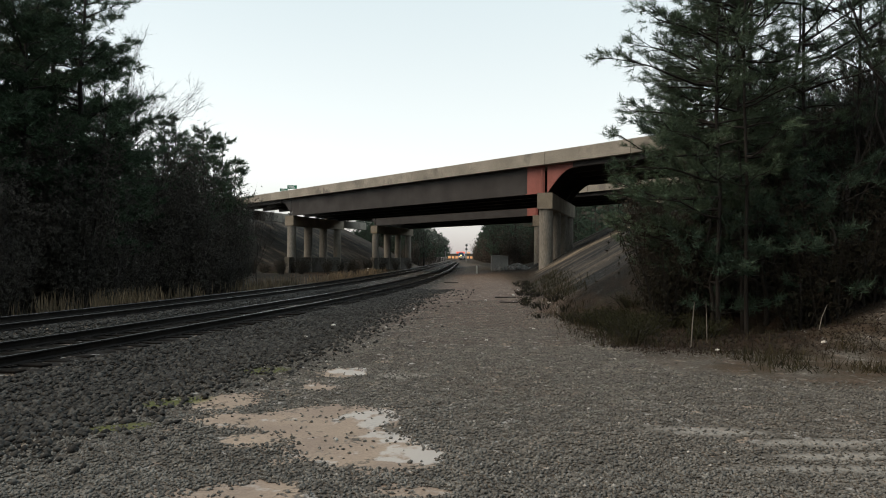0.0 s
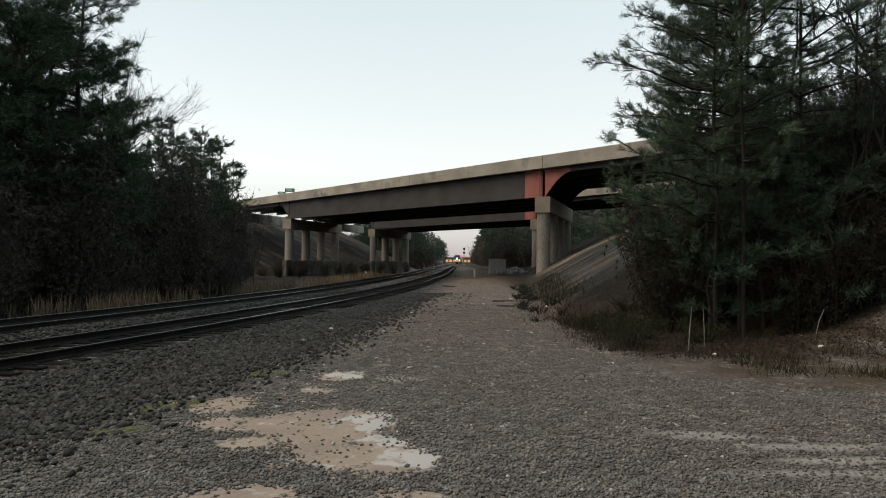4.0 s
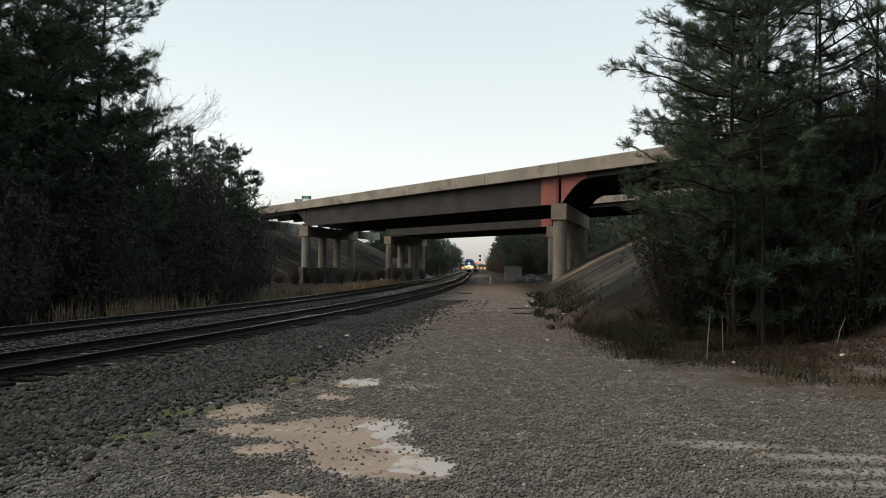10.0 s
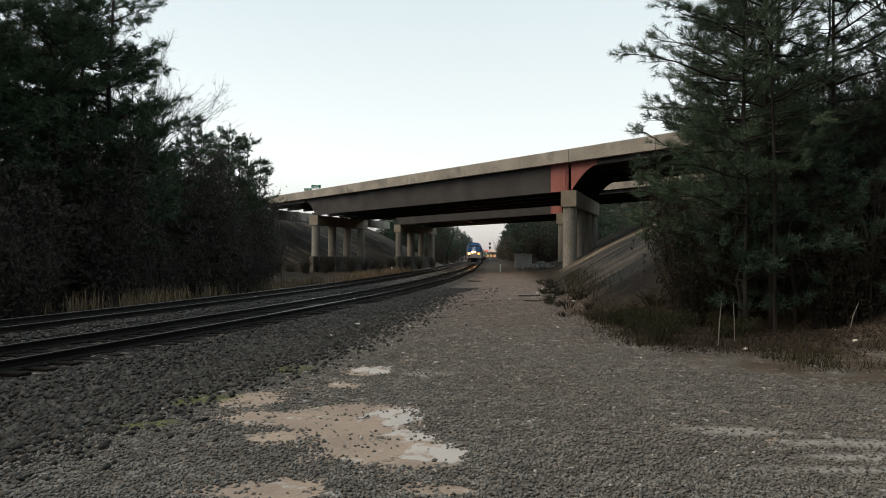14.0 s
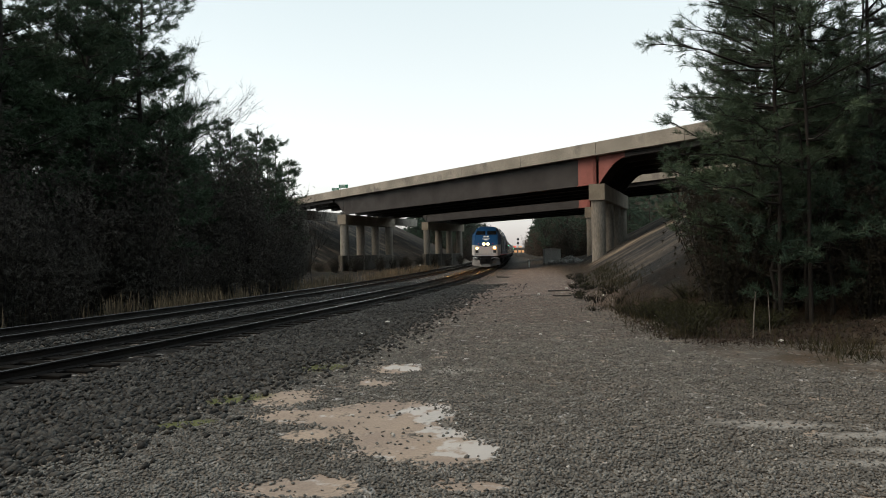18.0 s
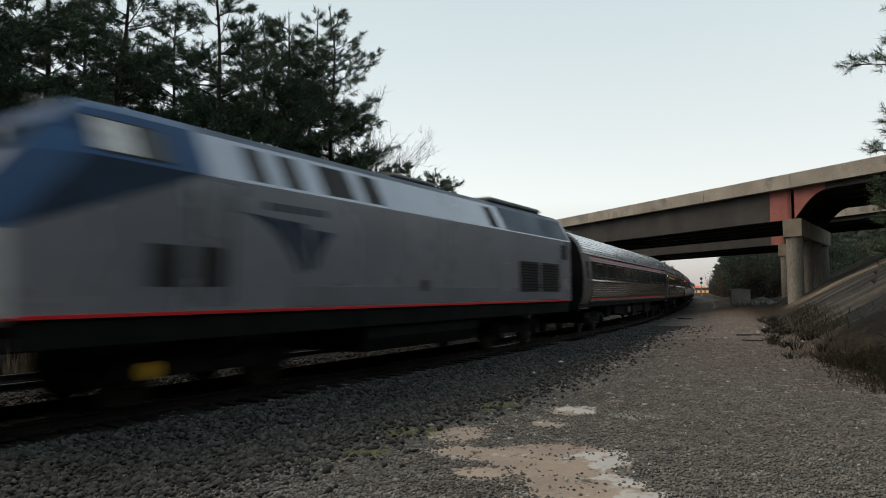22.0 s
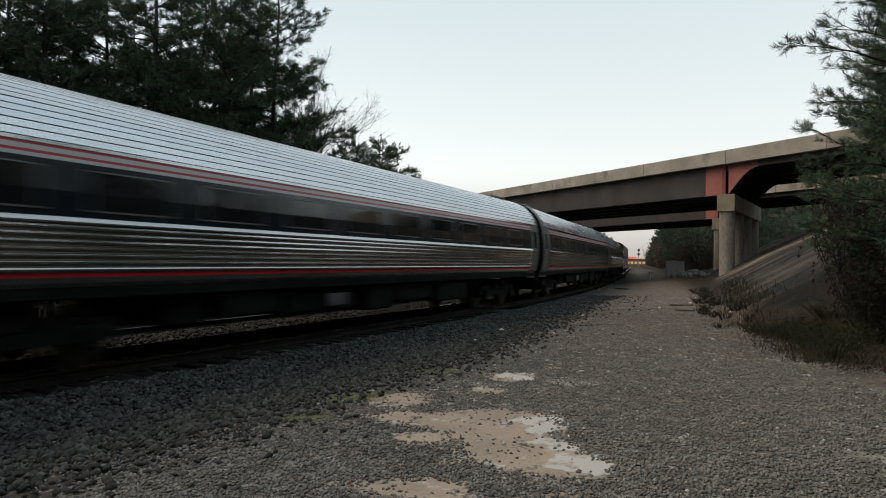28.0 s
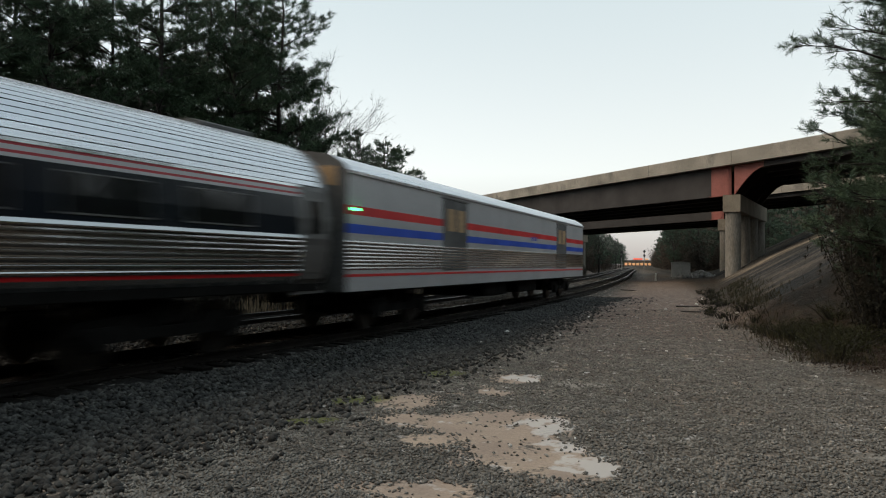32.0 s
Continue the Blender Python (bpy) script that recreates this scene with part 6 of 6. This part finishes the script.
SIGN_GREEN = material("green_sign_sheeting", (0.01, 0.14, 0.075), (0.008, 0.11, 0.06), 0.5, scale=1, fine=10, bump=0)
SIGN_WHITE = material("white_reflective_bars", (0.6, 0.62, 0.6), (0.5, 0.52, 0.5), 0.5, scale=1, fine=10, bump=0)
GALV = material("galvanised_steel", (0.25, 0.25, 0.25), (0.17, 0.17, 0.17), 0.5, metal=0.6, scale=2, fine=15)
BLACKMETAL = material("black_signal_enamel", (0.015, 0.015, 0.015), (0.01, 0.01, 0.01), 0.6, scale=2, fine=15)
PLANK = material("dark_wet_plank", (0.03, 0.024, 0.019), (0.018, 0.015, 0.012), 0.85, scale=2, fine=18, streak=(0.4, 3, 3))
PALE_STONE = material("pale_limestone", (0.60, 0.58, 0.54), (0.45, 0.44, 0.41), 0.9, scale=4, fine=20)
RIPRAP = material("riprap_stone", (0.15, 0.145, 0.135), (0.095, 0.0925, 0.0875), 0.95, scale=2, fine=12, island=0.35)
WALLTAN = material("tan_stucco", (0.10, 0.075, 0.058), (0.08, 0.06, 0.046), 0.8, scale=0.4, fine=5)
SHOPGLOW = glow("lit_shop_glass", (1.0, 0.5, 0.22), 0.018)
REDSIGN = glow("red_shop_sign", (1.0, 0.16, 0.1), 0.15)


def signal_bungalow():
    x, y = 6.7, 81.0
    t = thing("equipment_cabinet", "pale grey trackside equipment cabinet on the gravel", "cabinet", at=(x, y, gz(x, y)))
    part("body", Build().box((-.95, -.8, .1), (.95, .8, 1.72), .03), BUNGALOW, t)
    part("roof", Build().prism([(-1.02, 1.72), (1.02, 1.72), (1.02, 1.76), (0, 1.86), (-1.02, 1.76)], 1, -.88, .88), BUNGALOW, t)
    part("base", Build().box((-.9, -.75, -.2), (.9, .75, .1), .02), CONCRETE, t)
    for sx in (-1, 1):
        d = part("door", Build().box((sx * .03, -.815, .18), (sx * .9, -.795, 1.62), .01), BUNGALOW, t)
        part("handle", Build().box((sx * .1, -.84, .85), (sx * .14, -.81, 1.0), .008), GALV, d)


def marker_post(x, y, h, r, label):
    t = thing("marker_post", label, "post", "trackside posts", at=(x, y, gz(x, y)))
    part("shaft", Build().tube([(0, 0, -.2), (0, 0, h * .85)], r, 12), SIGN_WHITE, t)
    part("cap", Build().tube([(0, 0, h * .85), (0, 0, h * .97), (0, 0, h)], [r * 1.1, r * 1.1, r * .5], 12), SIGN_WHITE, t)


def stone_mesh(seed, r):
    rng = np.random.default_rng(seed)
    bm = bmesh.new()
    bmesh.ops.create_icosphere(bm, subdivisions=1, radius=r)
    for v in bm.verts:
        v.co *= rng.uniform(.75, 1.2)
        v.co.z *= .7
    me = bpy.data.meshes.new("stone")
    bm.to_mesh(me)
    bm.free()
    return me


def riprap_heap():
    rng = np.random.default_rng(8)
    t = thing("stone_heap", "low heap of grey broken riprap by the cabinet", "stone heap", at=(8.6, 79.5, gz(8.6, 79.5)))
    kinds = []
    for k in range(4):
        me = stone_mesh(k, .32)
        me.materials.append(RIPRAP)
        kinds.append(me)
    for k in range(70):
        a, d = rng.uniform(0, 6.283), abs(rng.normal(0, .75))
        o = new("stone", kinds[k % 4])
        o.parent = t
        o.matrix_basis = pose(math.cos(a) * d * 1.5, math.sin(a) * d, max(0, .62 - d * .5) * rng.uniform(.4, 1), *rng.uniform(0, 360, 3))


def lying_plank(x, y, turn, length, w, h, label):
    ob = part("plank", Build().box((-length / 2, -w / 2, 0), (length / 2, w / 2, h), .012), PLANK)
    ob.matrix_basis = pose(x, y, gz(x, y) - .01, 0, 0, turn)
    tagged(ob, label, "plank", "discarded planks")


def loose_stone(x, y, r, seed):
    me = stone_mesh(seed, r)
    me.materials.append(PALE_STONE)
    ob = new("stone", me)
    ob.matrix_basis = pose(x, y, gz(x, y) + r * .3, 0, 0, seed * 47)
    tagged(ob, "pale loose stone lying on the gravel", "stone", "pale loose stones")


def dead_stick(x, y, lean_x, lean_y, h, r):
    t = part("dead_stick", Build().tube([(0, 0, -.15), (lean_x * .45, lean_y * .4, h * .5), (lean_x, lean_y, h)], [r, r * .85, r * .5], 7), DEADWOOD)
    t.location = (x, y, gz(x, y))
    tagged(t, "bleached dead stick standing at the wood's edge", "stick", "bleached sticks")


def road_sign(x, y, z, w, h, label):
    t = thing("road_sign", label, "road sign", "green road signs", at=(x, y, 9.83))
    part("panel", Build().box((-w / 2, -.02, z - 9.83), (w / 2, .02, z - 9.83 + h), .01), SIGN_GREEN, t)
    for k in (-1, 1):
        part("post", Build().tube([(k * w * .32, .06, 0), (k * w * .32, .06, z - 9.83 + h * .9)], .04, 8), GALV, t)
    for k in range(2):
        part("text_bar", Build().box((-w * .36, -.03, z - 9.83 + h * (.2 + .38 * k)), (w * (.3 - .12 * k), -.021, z - 9.83 + h * (.38 + .38 * k)), .003), SIGN_WHITE, t)


def signal_mast(x, y, h, lamp, label):
    t = thing("railway_signal", label, "railway signal", "railway signals", at=(x, y, gz(x, y)))
    part("mast", Build().tube([(0, 0, -.3), (0, 0, h)], [.11, .08], 10), GALV, t)
    part("base", Build().box((-.3, -.3, -.3), (.3, .3, .35), .03), CONCRETE, t)
    for k in range(2):
        z = h - .6 - k * 1.5
        hd = part("signal_head", Build().tube([(0, -.16, z), (0, -.22, z)], .45, 20), BLACKMETAL, t, "round black signal target")
        part("hood", Build().tube([(0, -.22, z), (0, -.55, z)], .14, 12), BLACKMETAL, hd)
        part("lens", Build().tube([(0, -.2, z), (0, -.26, z)], .1, 12), lamp if k == 0 else BLACKMETAL, hd)
    for k in range(12):
        part("ladder_rung", Build().tube([(-.18, .2, .5 + k * .4), (.18, .2, .5 + k * .4)], .015, 4), GALV, t)


def far_store():
    t = thing("distant_store", "low tan roadside store with lit windows far down the line", "building", at=(16.5, 640, -.3))
    part("wall", Build().box((-13, 0, 0), (13, 9, 5.2), .1), WALLTAN, t)
    part("roof", Build().box((-13.4, -.4, 5.2), (13.4, 9.4, 5.7), .1), GALV, t)
    for k in range(7):
        w = part("window", Build().box((-11.6 + k * 3.4, -.1, 1.0), (-9.2 + k * 3.4, .05, 3.2), .05), SHOPGLOW, t, "window lit warm yellow")
        part("frame", Build().box((-11.7 + k * 3.4, -.14, 3.2), (-9.1 + k * 3.4, .0, 3.35), .03), GALV, w)
    part("sign", Build().box((-4, -.5, 5.8), (4, -.1, 7.4), .1), REDSIGN, t, "glowing red sign panel")
    part("sign", Build().box((6, -.5, 5.8), (9, -.1, 7.0), .1), SHOPGLOW, t, "glowing yellow sign panel")


signal_bungalow()
marker_post(3.93, 78.9, .85, .09, "short white marker post beside the track")
marker_post(-10.2, 93.6, .75, .12, "white marker post by the pier")
riprap_heap()
lying_plank(2.68, 29.2, 4, .9, .16, .06, "dark wet plank lying on the gravel")
lying_plank(2.52, 26.1, -5, .7, .15, .06, "dark wet plank lying on the gravel")
lying_plank(.62, 50, -48, 1.3, .2, .09, "dark plank lying beside the track")
for k, (x, y, r) in enumerate(((-2.9, 18.3, .07), (-3.1, 15.6, .05), (1.7, 27, .07), (3.5, 22.5, .06), (4.0, 17.5, .05), (-1.4, 17, .04), (4.25, 15.8, .06), (3.2, 31, .08),
                               (.9, 14, .035), (2.2, 16.5, .04), (5.1, 12.7, .05), (7.3, 13.1, .05), (-1.0, 24, .05), (4.0, 36, .08), (2.9, 11.5, .03))):
    loose_stone(x, y, r, k + 1)
dead_stick(4.75, 13.1, .07, .0, .88, .014)
dead_stick(5.3, 13.7, -.01, .05, .8, .009)
dead_stick(7.5, 13.7, .2, .0, .52, .011)
road_sign(-21.4, 96.6, 11.15, 1.35, .5, "small green road sign on the overpass")
road_sign(-22.6, 96.8, 10.85, 1.1, .35, "small green road sign plate on the overpass")
signal_mast(.9, 262, 6.8, REDLAMP, "railway signal mast with two round heads")
signal_mast(9.0, 262, 6.8, REDLAMP, "railway signal mast with two round heads")
far_store()


motions()
